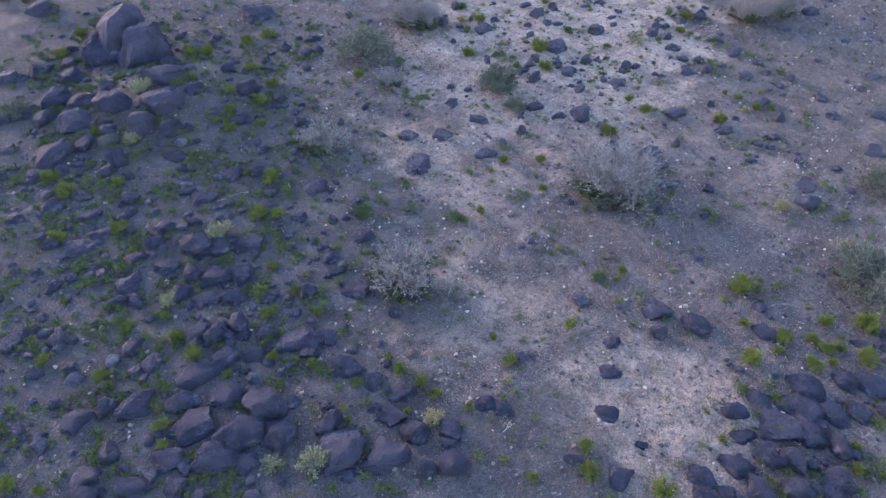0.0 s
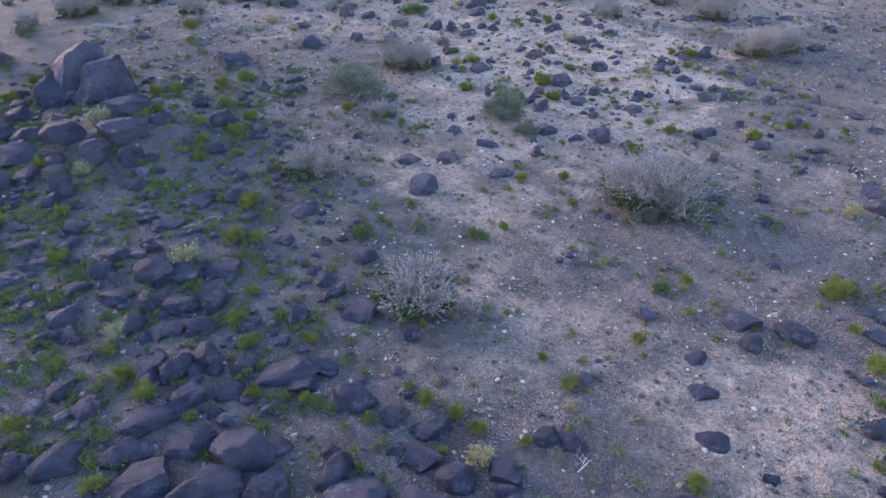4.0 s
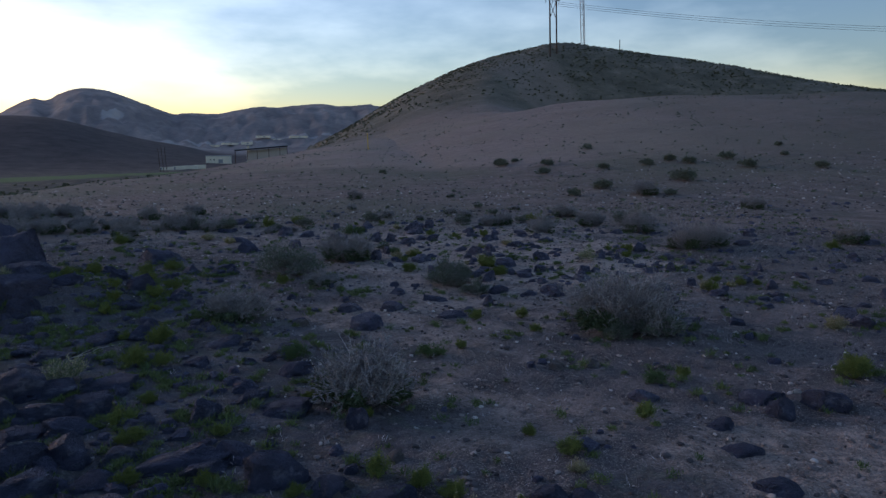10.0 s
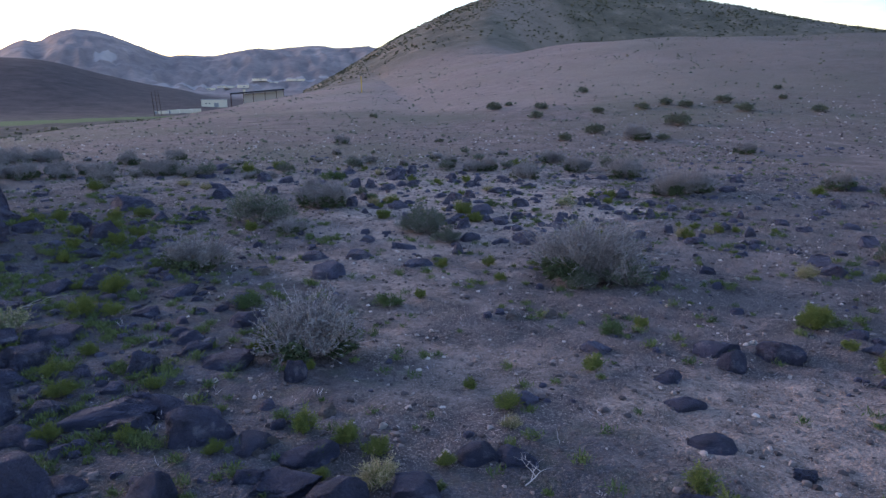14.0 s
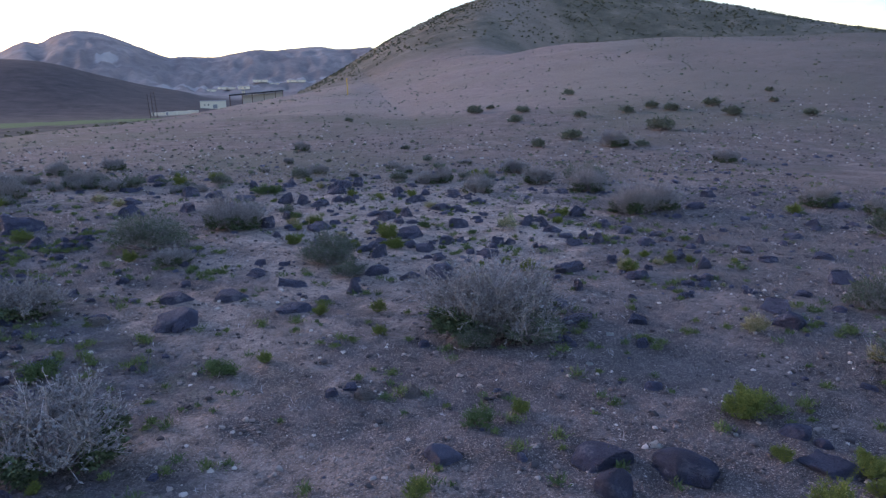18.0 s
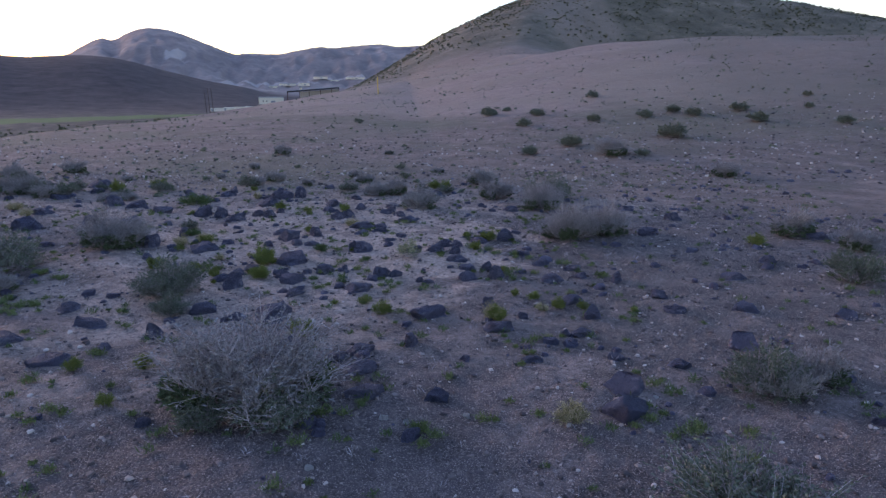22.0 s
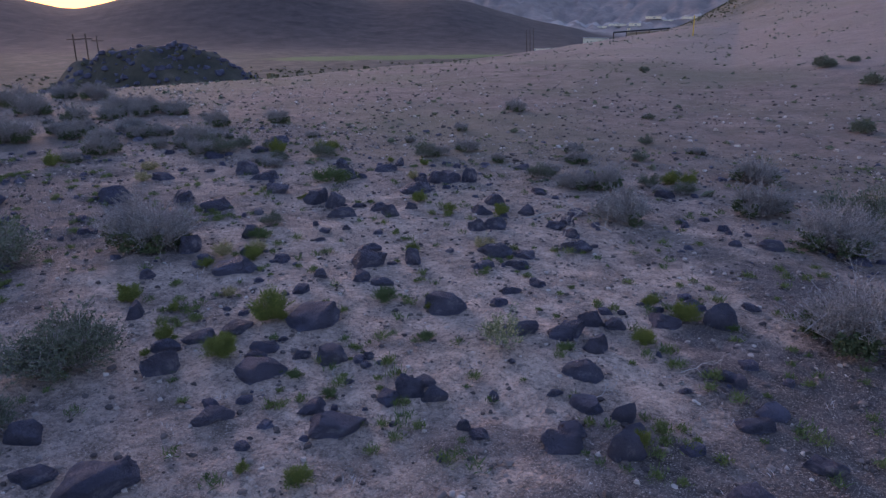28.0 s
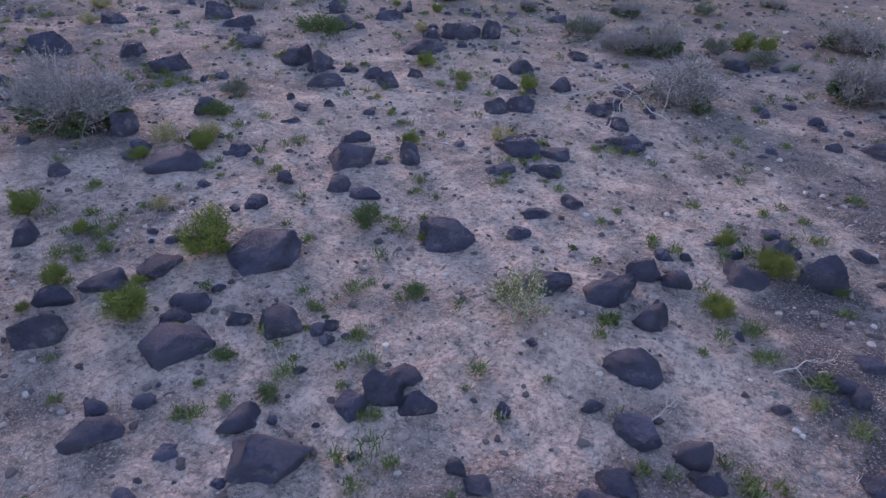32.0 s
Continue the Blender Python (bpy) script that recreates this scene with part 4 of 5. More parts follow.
def stone_shape(rng, level=3, rough=0.04):
    """A broken slab of rock one metre across: split faces round the sides, a flattish tilted top."""
    bm = bmesh.new()
    bmesh.ops.create_icosphere(bm, subdivisions=level, radius=0.7)
    v = np.array([p.co for p in bm.verts])
    f = [[p.index for p in q.verts] for q in bm.faces]
    bm.free()
    cuts = [(rng.normal(0, 0.22), rng.normal(0, 0.22), 1.0, rng.uniform(0.2, 0.34))]
    spin = rng.uniform(0, 6.28)
    for k in range(rng.integers(5, 8)):
        a = spin + k * 1.05 + rng.normal(0, 0.3)
        cuts.append((math.cos(a), math.sin(a), rng.uniform(-0.1, 0.55), rng.uniform(0.26, 0.46)))
    for _ in range(3):
        a = rng.uniform(0, 6.28)
        cuts.append((math.cos(a), math.sin(a), rng.uniform(0.6, 1.4), rng.uniform(0.33, 0.42)))
    for x, y, z, o in cuts:
        d = np.array((x, y, z)) / math.sqrt(x * x + y * y + z * z)
        v = v - np.maximum(0, v @ d - o)[:, None] * d
    if level > 2:
        o = Vector((seed_of(rng), 0, 0))
        v = v + np.array([noise.noise_vector(Vector(p) * 1.9 + o) * rough + noise.noise_vector(Vector(p) * 6.0 + o) * rough * 0.5 + noise.noise_vector(Vector(p) * 17 + o) * rough * 0.25 for p in v])
    return v / np.ptp(v, axis=0), f


def seed_of(rng):
    return float(rng.uniform(0, 50))


rng = np.random.default_rng(7)
STONES = [stone_shape(rng, 4) for _ in range(12)]
BOULDER_MESH = [mesh_of("boulder", v, f, BASALT, 26) for v, f in STONES]
LIGHTER_MESH = [mesh_of("boulder", v, f, LIGHTER_BASALT, 26) for v, f in STONES]
PALE_MESH = [mesh_of("stone", v, f, PALE_ROCK, 30) for v, f in STONES[:4]]
WHITE_MESH = [mesh_of("stone", v, f, WHITE_ROCK, 30) for v, f in STONES[4:8]]


def lay_stone(name, data, x, y, size, flat, label, group):
    """One stone, partly sunk into the ground."""
    ob = new(name, data)
    h = size * flat
    ob.matrix_world = (Matrix.Translation((x, y, top(x, y) + h * 0.1)) @ Euler((rng.normal(0, 0.16), rng.normal(0, 0.16), rng.uniform(0, 6.28))).to_matrix().to_4x4()
                       @ Matrix.Diagonal((size, size * rng.uniform(0.7, 0.95), h, 1)))
    return tagged(ob, label, "rock", group)


def crag_shape(rng, level):
    """A weathered block of basalt in a unit box: worn corners, split faces, pitted skin."""
    bm = bmesh.new()
    bmesh.ops.create_icosphere(bm, subdivisions=level, radius=1.0)
    v = np.array([p.co for p in bm.verts])
    f = [[p.index for p in q.verts] for q in bm.faces]
    bm.free()
    v = v * 0.72
    spin = rng.uniform(0, 6.28)
    cuts = [(rng.normal(0, 0.3), rng.normal(0, 0.3), 1.0, rng.uniform(0.26, 0.4))]
    for k in range(rng.integers(4, 7)):
        a = spin + k * 1.25 + rng.normal(0, 0.35)
        cuts.append((math.cos(a), math.sin(a), rng.uniform(-0.15, 0.45), rng.uniform(0.28, 0.5)))
    for k in range(rng.integers(3, 6)):
        a = rng.uniform(0, 6.28)
        cuts.append((math.cos(a), math.sin(a), rng.uniform(0.5, 1.6), rng.uniform(0.34, 0.46)))
    for x, y, z, o in cuts:
        d = np.array((x, y, z)) / math.sqrt(x * x + y * y + z * z)
        v = v - np.maximum(0, v @ d - o)[:, None] * d
    # a notch or two where a piece has split away
    for k in range(rng.integers(1, 4)):
        a, c = rng.uniform(0, 6.28), rng.uniform(0.2, 0.34)
        p, q = np.array((math.cos(a), math.sin(a), 0.35)), np.array((-math.sin(a), math.cos(a), rng.uniform(-0.5, 0.5)))
        step = np.clip((v @ p - c) * 9, 0, 1) * np.clip((v @ q) * 9, 0, 1)
        v = v - step[:, None] * p * rng.uniform(0.05, 0.13)
    o = Vector((seed_of(rng), 0, 0))
    v = v + np.array([noise.noise_vector(Vector(p) * 2.2 + o) * 0.055 + noise.noise_vector(Vector(p) * 6.5 + o) * 0.03 + noise.noise_vector(Vector(p) * 17 + o) * 0.014 for p in v])
    v = v / np.ptp(v, axis=0)
    return v - (v.max(0) + v.min(0)) / 2, f


CRAGS = [crag_shape(rng, 4) for _ in range(14)]
CRAG_MESH = [mesh_of("boulder", v, f, BASALT, 24) for v, f in CRAGS]
LIGHTER_CRAG = [mesh_of("boulder", v, f, LIGHTER_BASALT, 24) for v, f in CRAGS]
SMALL_CRAGS = [crag_shape(rng, 3) for _ in range(10)]
SMALL_MESH = [mesh_of("rock", v, f, BASALT, 24) for v, f in SMALL_CRAGS]
SMALL_LIGHTER = [mesh_of("rock", v, f, LIGHTER_BASALT, 24) for v, f in SMALL_CRAGS]

for x, y, w, d, h, turn in ROCKS + FRESH_ROCKS:
    lighter = y > 12.5 and x > -3
    data = ((LIGHTER_CRAG if lighter else CRAG_MESH)[rng.integers(14)] if w > 0.5 else (SMALL_LIGHTER if lighter else SMALL_MESH)[rng.integers(10)])
    ob = new("boulder" if w > 0.55 else "rock", data)
    ob.matrix_world = (Matrix.Translation((x, y, top(x, y) + h * 0.22)) @ Euler((rng.normal(0, 0.1), rng.normal(0, 0.1), radians(turn + rng.normal(0, 14) + rng.integers(2) * 180))).to_matrix().to_4x4()
                       @ Matrix.Diagonal((w * 1.08, d * 1.1, h * 1.56, 1)))
    tagged(ob, "tall craggy basalt boulder standing out of the rock pile" if h > 0.7 else "large dark basalt boulder bedded in the slope" if w > 0.8
           else "dark weathered basalt boulder half sunk in dirt" if w > 0.5 else "small dark basalt rock lying on the dirt", "rock",
           "outcrop boulders" if not lighter else "scattered boulders" if w > 0.5 else "scattered rocks")
for x, y, s in LOOSE_ROCKS:
    big = s > 0.55
    lay_stone("boulder" if big else "rock", (LIGHTER_MESH if y > 12.5 and x > -3 else BOULDER_MESH)[rng.integers(12)], x, y, s * 0.95, rng.uniform(0.4, 0.64) if s < 1.3 else 0.75,
              "large dark basalt boulder bedded in the slope" if s > 0.9 else "dark angular basalt boulder half sunk in dirt" if big else "small dark basalt rock lying on the dirt",
              "far boulders")
for x, y, s in PALE_STONES:
    lay_stone("stone", PALE_MESH[rng.integers(4)], x, y, s, 0.6, "light grey rounded stone on bare dirt", "light stones")
for x, y, s in WHITE_STONES:
    lay_stone("stone", WHITE_MESH[rng.integers(4)], x, y, s, 0.6, "small white quartz stone on bare dirt", "white stones")


def scatter(name, count, place, sizes, level, material, label, category, flat=0.65, kinds=6):
    """Stones too many to count, joined into one mesh."""
    shapes = [stone_shape(rng, level) for _ in range(kinds)]
    vs, fs, base = [], [], 0
    xs, ys = place(count)
    zs = ground_height(xs, ys)
    for x, y, z in zip(xs, ys, zs):
        v, f = shapes[rng.integers(kinds)]
        s, a = sizes(), rng.uniform(0, 6.28)
        c, sn = math.cos(a), math.sin(a)
        w = v * (s, s * rng.uniform(0.6, 1), s * flat)
        w = np.stack([w[:, 0] * c - w[:, 1] * sn + x, w[:, 0] * sn + w[:, 1] * c + y, w[:, 2] + z + s * flat * 0.25], -1)
        vs.append(w)
        fs.extend([[i + base for i in q] for q in f])
        base += len(v)
    return tagged(new(name, mesh_of(name, np.concatenate(vs), fs, material)), label, category, kind="stuff")


def where_dense(count, box, dense):
    """Random places in a box of the plan, kept by a density between 0 and 1."""
    xs, ys = [], []
    while len(xs) < count:
        x, y = rng.uniform(box[0], box[1], 4000), rng.uniform(box[2], box[3], 4000)
        keep = rng.uniform(size=4000) < dense(x, y)
        xs.extend(x[keep])
        ys.extend(y[keep])
    return np.array(xs[:count]), np.array(ys[:count])


def outcrop(x, y):
    """Where broken basalt lies thick."""
    west = smooth(-0.5, -3.0, x + 0.25 * (y - 8)) * smooth(24, 14, y)
    south = smooth(7.5, 5.0, y) * smooth(3.5, 6.0, np.abs(x - 1.5) + 1.5)
    patch = smooth(0.15, 0.5, rolling(x, y, 4.3, 6)) * 0.5
    return np.clip(np.maximum(np.maximum(west, south), patch) + 0.06, 0, 1) * smooth(0.2, 0.6, np.hypot((x - 3.1) / 1.8, (y - 6.2) / 1.9) - 0.5)


SITES = np.array([(r[0], r[1], r[2] / 2) for r in ROCKS + FRESH_ROCKS])


def clear(x, y, r):
    """True where a stone of radius r keeps off the placed rocks."""
    return bool(np.all(np.hypot(SITES[:, 0] - x, SITES[:, 1] - y) > SITES[:, 2] * 0.8 + r))


for x, y in zip(*where_dense(230, (-12, 1.5, 3.6, 20), lambda x, y: smooth(0.5, -2.0, x + 0.25 * (y - 8)) * (0.15 + 0.85 * smooth(-0.1, 0.4, rolling(x, y, 3.7, 2))))):
    size = 0.18 + 0.4 * rng.uniform() ** 1.5
    if clear(x, y, size * 0.35):
        lay_stone("rock", SMALL_MESH[rng.integers(10)], x, y, size, rng.uniform(0.4, 0.65), "dark blue-grey basalt rock in the fractured outcrop", "outcrop rocks")
scatter("loose_rubble", 2600, lambda k: where_dense(k, (-12, 20, 3.5, 30), outcrop), lambda: 0.05 + 0.24 * rng.uniform() ** 2.6, 2, BASALT,
        "loose dark basalt rubble between the boulders", "rubble")
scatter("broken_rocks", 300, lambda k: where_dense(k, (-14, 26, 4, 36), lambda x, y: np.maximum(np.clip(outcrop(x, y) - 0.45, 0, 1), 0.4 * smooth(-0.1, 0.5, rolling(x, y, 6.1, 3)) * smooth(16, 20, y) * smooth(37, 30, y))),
        lambda: 0.14 + 0.26 * rng.uniform() ** 1.8, 3, LIGHTER_BASALT, "dark broken basalt rocks packed between the boulders", "rocks", 0.48, 10)
scatter("pebbles", 22000, lambda k: where_dense(k, (-11, 20, 4, 34), lambda x, y: (0.35 + 0.65 * smooth(-0.2, 0.5, rolling(x, y, 3.1, 9))) * (1 - 0.75 * smooth(0.3, 0.8, outcrop(x, y)))), lambda: 0.018 + 0.07 * rng.uniform() ** 3.2, 1, RUBBLE,
        "small grey and pale pebbles strewn over the dirt", "pebbles")
scatter("clods", 15000, lambda k: where_dense(k, (-11, 20, 4, 34), lambda x, y: 0.3 + 0.7 * smooth(-0.2, 0.5, rolling(x, y, 2.3, 14))), lambda: 0.02 + 0.09 * rng.uniform() ** 3, 1, CLOD,
        "crumbled dirt clods and gravel on the ground", "gravel", 0.5)
scatter("field_stones", 9000, lambda k: where_dense(k, (-30, 45, 30, 75), lambda x, y: smooth(60, 30, y) * 0.9 + 0.03), lambda: 0.04 + 0.16 * rng.uniform() ** 3, 1, RUBBLE,
        "scattered stones on the grazed field", "stones")
scatter("mound_rocks", 900, lambda k: where_dense(k, (-110, -40, 70, 116), lambda x, y: np.exp(-((x + 73) / 17) ** 2 - ((y - 92) / 13) ** 2)), lambda: 0.3 + 1.1 * rng.uniform() ** 2, 2, BASALT,
        "dark broken rocks covering the mound in the valley", "rocks")


# ---- plants ----
def tubes(paths, radii, sides=3):
    """Tapered twigs along paths of points, as vertices and faces."""
    vs, fs, base = [], [], 0
    ang = np.arange(sides) * 2 * math.pi / sides
    for p, r in zip(paths, radii):
        n = len(p)
        d = p[-1] - p[0]
        d = d / (np.linalg.norm(d) + 1e-9)
        a = np.cross(d, (0.31, 0.93, 0.2))
        a /= np.linalg.norm(a) + 1e-9
        b = np.cross(d, a)
        ring = np.cos(ang)[:, None] * a + np.sin(ang)[:, None] * b
        taper = np.linspace(1.0, 0.35, n)
        vs.append((p[:, None, :] + ring[None] * (r * taper)[:, None, None]).reshape(-1, 3))
        for k in range(n - 1):
            for j in range(sides):
                q = (j + 1) % sides
                fs.append((base + k * sides + j, base + k * sides + q, base + (k + 1) * sides + q, base + (k + 1) * sides + j))
        base += n * sides
    return np.concatenate(vs), fs


def leaves(points, ways, length, width):
    """Narrow bent leaves at points, each two small quads along its way."""
    n = len(points)
    side = np.cross(ways, rng.normal(size=(n, 3)))
    side /= np.linalg.norm(side, axis=1)[:, None] + 1e-9
    ln = (length * rng.uniform(0.6, 1.3, n))[:, None]
    wd = (width * rng.uniform(0.6, 1.3, n))[:, None]
    bend = np.cross(side, ways) * ln * 0.18
    a, m, e = points, points + ways * ln * 0.5 + bend, points + ways * ln
    v = np.stack([a, m - side * wd, m + side * wd, e], 1).reshape(-1, 3)
    i = np.arange(n) * 4
    f = np.stack([np.stack([i, i + 1, i + 2], -1), np.stack([i + 2, i + 1, i + 3], -1)], 1).reshape(-1, 3)
    return v, f


def twiggy(stems, side, spread, height, lean_out=1.0, droop=0.0):
    """Stems of a shrub one metre wide that fork into side twigs."""
    paths, radii, tips, ways = [], [], [], []
    seat = rng.uniform(0, 50)
    while len(paths) < stems * (side + 1):
        a, u = rng.uniform(0, 6.28), math.sqrt(rng.uniform(0.02, 1.0))
        lobe = noise.noise(Vector((math.cos(a) * u * 2.3 + seat, math.sin(a) * u * 2.3, seat)))
        if lobe < -0.28 + 0.25 * rng.uniform() - (0.3 if u < 0.35 else 0):
            continue
        rim = 1 + 0.45 * noise.noise(Vector((math.cos(a) * 1.4, math.sin(a) * 1.4, seat + 9)))
        r = spread * u * 0.5 * rng.uniform(0.8, 1.1) * rim
        h = height * (1 - 0.62 * u ** 2.2) * rng.uniform(0.7, 1.1) * (0.85 + 0.8 * lobe)
        s = np.array([math.cos(a), math.sin(a), 0])
        n = 5
        k = np.linspace(0, 1, n)[:, None]
        p = s * 0.06 * rng.uniform(0, 1) + s * r * (k ** 0.8) * lean_out + np.array([0, 0, 1]) * h * (k ** 1.15 - droop * k ** 3)
        p = p + rng.normal(0, 0.012, p.shape) * k
        paths.append(p)
        radii.append(rng.uniform(0.004, 0.008))
        for _ in range(side):
            j = rng.uniform(0.35, 0.98)
            o = p[0] * 0 + np.array([np.interp(j, k[:, 0], p[:, c]) for c in range(3)])
            w = s * rng.uniform(-0.2, 0.9) + rng.normal(0, 0.4, 3) + np.array([0, 0, rng.uniform(0.4, 1.3)])
            w /= np.linalg.norm(w)
            ln = rng.uniform(0.08, 0.25) * (0.6 + height)
            kk = np.linspace(0, 1, 2)[:, None]
            q = o + w * ln * kk
            q[:, 2] = np.maximum(q[:, 2], 0.01)
            paths.append(q)
            radii.append(rng.uniform(0.0014, 0.003))
            tips.append(q)
            ways.append(w)
    return paths, radii, np.array(tips), np.array(ways)


def clothed(tips, ways, per, length, width, low=0.3):
    """Leaves set along twigs."""
    k = len(tips)
    pick = np.repeat(np.arange(k), per)
    j = rng.uniform(low, 1.0, len(pick))[:, None]
    pts = tips[pick, 0] * (1 - j) + tips[pick, 1] * j
    w = ways[pick] + rng.normal(0, 0.6, (len(pick), 3))
    w /= np.linalg.norm(w, axis=1)[:, None]
    return leaves(pts, w, length, width)


def skirt(clumps, per, length, width, height):
    """Green shoots in rounded clumps low on the rim of a shrub one metre wide."""
    seat, pts, ways = rng.uniform(0, 50), [], []
    while len(pts) < clumps:
        a, u = rng.uniform(0, 6.28), rng.uniform(0.55, 1.0)
        if noise.noise(Vector((math.cos(a) * 1.3, math.sin(a) * 1.3, seat))) < -0.05:
            continue
        o = np.array([math.cos(a) * u * 0.46, math.sin(a) * u * 0.46, height * rng.uniform(0.06, 0.42)])
        w = rng.normal(0, 0.6, (per, 3)) + (math.cos(a) * 0.5, math.sin(a) * 0.5, 0.8)
        ways.append(w / np.linalg.norm(w, axis=1)[:, None])
        pts.append(o + ways[-1] * rng.uniform(0, 0.05, (per, 1)))
    return leaves(np.concatenate(pts), np.concatenate(ways), length, width)


def shrub(name, twig_mat, leaf_mat, stems, side, height, per, length, width, thick=1.0, spread=1.0, shoots=0):
    """A shrub at the origin, one metre wide: stems and foliage under an empty."""
    ob = new(name)
    paths, radii, tips, ways = twiggy(stems, side, spread, height)
    part("branchwork", mesh_of("branchwork", *tubes(paths, [r * thick for r in radii]), twig_mat), ob)
    if per:
        part("foliage", mesh_of("foliage", *clothed(tips, ways, per, length, width), leaf_mat), ob)
    if shoots:
        part("undergrowth", mesh_of("undergrowth", *skirt(shoots, 22, length * 1.3, width * 2.2, height), SHOOT_LEAF), ob, "dark green shoots round the base")
    return ob


def plant_all(makers, places, label, category, group, stretch=(0.85, 1.2), sink=0.02):
    """Sets one of a few shrubs at every place, each turned and sized on its own."""
    made = []
    first = {}
    for i, (x, y, s) in enumerate(places):
        k = i % len(makers)
        m = (Matrix.Translation((x, y, top(x, y) - sink * s)) @ Euler((rng.normal(0, 0.05), rng.normal(0, 0.05), rng.uniform(0, 6.28))).to_matrix().to_4x4()
             @ Matrix.Diagonal((s, s, s * rng.uniform(*stretch), 1)))
        if k not in first:
            first[k] = makers[k]()
            tagged(first[k], label, category, group)
            ob = first[k]
        else:
            ob = copy_thing(first[k], m)
        ob.matrix_basis = m
        made.append(ob)
    return made


BIG_SAGES = [lambda: shrub("sagebrush", TWIG, SAGE_LEAF, 120, 17, 0.74, 8, 0.028, 0.0055, 0.95, shoots=230) for _ in range(2)]
BIG_GREENS = [lambda: shrub("sagebrush", TWIG, GREEN_LEAF, 95, 14, 0.66, 11, 0.032, 0.0075, 0.9) for _ in range(2)]
SAGES = [lambda: shrub("sagebrush", TWIG, SAGE_LEAF, 75, 13, 0.74, 9, 0.04, 0.008, 1.25, shoots=100) for _ in range(3)]
GREENS = [lambda: shrub("sagebrush", TWIG, GREEN_LEAF, 70, 11, 0.64, 14, 0.04, 0.009) for _ in range(3)]
FIELDS = [lambda: shrub("sagebrush", TWIG, FIELD_LEAF, 60, 9, 0.62, 13, 0.06, 0.016) for _ in range(2)]
DEADS = [lambda: shrub("dead_brush", DEAD_TWIG, SAGE_LEAF, 130, 16, 0.7, 2, 0.025, 0.004, 0.7, shoots=60)]
PALES = [lambda: shrub("pale_brush", TWIG, PALE_LEAF, 45, 8, 0.75, 8, 0.06, 0.012) for _ in range(2)]
BRIGHTS = [lambda: shrub("rabbitbrush", BRIGHT_LEAF, BRIGHT_LEAF, 60, 9, 0.72, 11, 0.065, 0.0075) for _ in range(3)]
LOWS = [lambda: shrub("low_herb", LOW_LEAF, LOW_LEAF, 48, 8, 0.5, 10, 0.06, 0.011) for _ in range(2)]
DRYS = [lambda: shrub("rabbitbrush", BRIGHT_LEAF, DRY_LEAF, 55, 9, 0.7, 10, 0.06, 0.008) for _ in range(2)]
plant_all(BIG_SAGES, [p for p in SAGE if p[2] > 1.25], "wide grey sagebrush with a dense crown of fine twigs", "shrub", "sagebrush", (0.6, 0.8))
plant_all(BIG_GREENS, [p for p in GREEN_SAGE if p[2] > 1.1], "wide grey-green sagebrush with small dense leaves", "shrub", "green sagebrush", (0.6, 0.8))
plant_all(SAGES, [p for p in SAGE + WEST_SAGE if p[2] <= 1.25], "grey leafless sagebrush with fine tangled twigs on dirt", "shrub", "sagebrush", (0.6, 0.85))
plant_all(GREENS, [p for p in GREEN_SAGE if p[2] <= 1.1], "grey-green leafy sagebrush growing among rocks", "shrub", "green sagebrush", (0.65, 0.9))
plant_all(FIELDS, [(x, y, s * 0.86) for x, y, s in FIELD_SAGE], "dark green sagebrush clump on the grazed field", "shrub", "field sagebrush", (0.65, 0.9))
plant_all(DEADS, DEAD_BRUSH, "bleached dry brush with bare pale twigs", "shrub", "dead brush", (0.55, 0.65))
plant_all(PALES, PALE_BRUSH, "pale green brush with cream flower tips", "shrub", "pale brush")
plant_all(BRIGHTS, [(x, y, s * 0.95) for x, y, s in RABBITBRUSH], "bright yellow-green rabbitbrush tuft between rocks", "shrub", "rabbitbrush", (0.75, 1.1))
plant_all(LOWS, LOW_GREEN, "low dark green herb spreading on dirt", "plant", "low herbs", (0.6, 0.8))
plant_all(DRYS, DRY_TUFT, "yellowish tuft with dry straw-coloured heads", "shrub", "dry tufts", (0.75, 1.1))


# the smaller brush that fills the stony band between the terrace and the field
BAND_X, BAND_Y = where_dense(190, (-16, 26, 12, 37), lambda x, y: (0.12 + 0.88 * smooth(0.0, 0.45, rolling(x, y, 7.3, 21))) * smooth(12, 18, y) * smooth(36, 30, y) * smooth(1.0, 1.35, np.hypot((x - 5.0) / 4.6, (y - 18.0) / 5.5)))
BAND = [(float(x), float(y), float(0.34 + 0.5 * rng.uniform() ** 2)) for x, y in zip(BAND_X, BAND_Y) if x < 9 and not (x > -10 and 13 < y < 27)]
plant_all(SAGES, BAND[0::2], "small grey sagebrush among stones", "shrub", "small sagebrush", (0.65, 0.95))
plant_all(GREENS, BAND[1::2], "small grey-green sagebrush among stones", "shrub", "small green sagebrush", (0.65, 0.95))


def sprinkle(name, count, place, size, blades, material, label, category, length=0.8, width=0.1):
    """Small growth too plentiful to count, joined into one mesh of blades."""
    xs, ys = place(count)
    zs = ground_height(xs, ys)
    s = np.array([size() for _ in range(count)])
    k = np.repeat(np.arange(count), blades)
    n = len(k)
    off = rng.normal(0, 0.3, (n, 3)) * s[k][:, None]
    off[:, 2] = np.abs(off[:, 2]) * 0.5
    w = rng.normal(0, 0.5, (n, 3)) + (0, 0, 0.8)
    w[:, 2] = np.abs(w[:, 2])
    w /= np.linalg.norm(w, axis=1)[:, None]
    v, f = leaves(np.stack([xs, ys, zs], -1)[k] + off, w * s[k][:, None], length, width)
    return tagged(new(name, mesh_of(name, v, f, material)), label, category, kind="stuff")


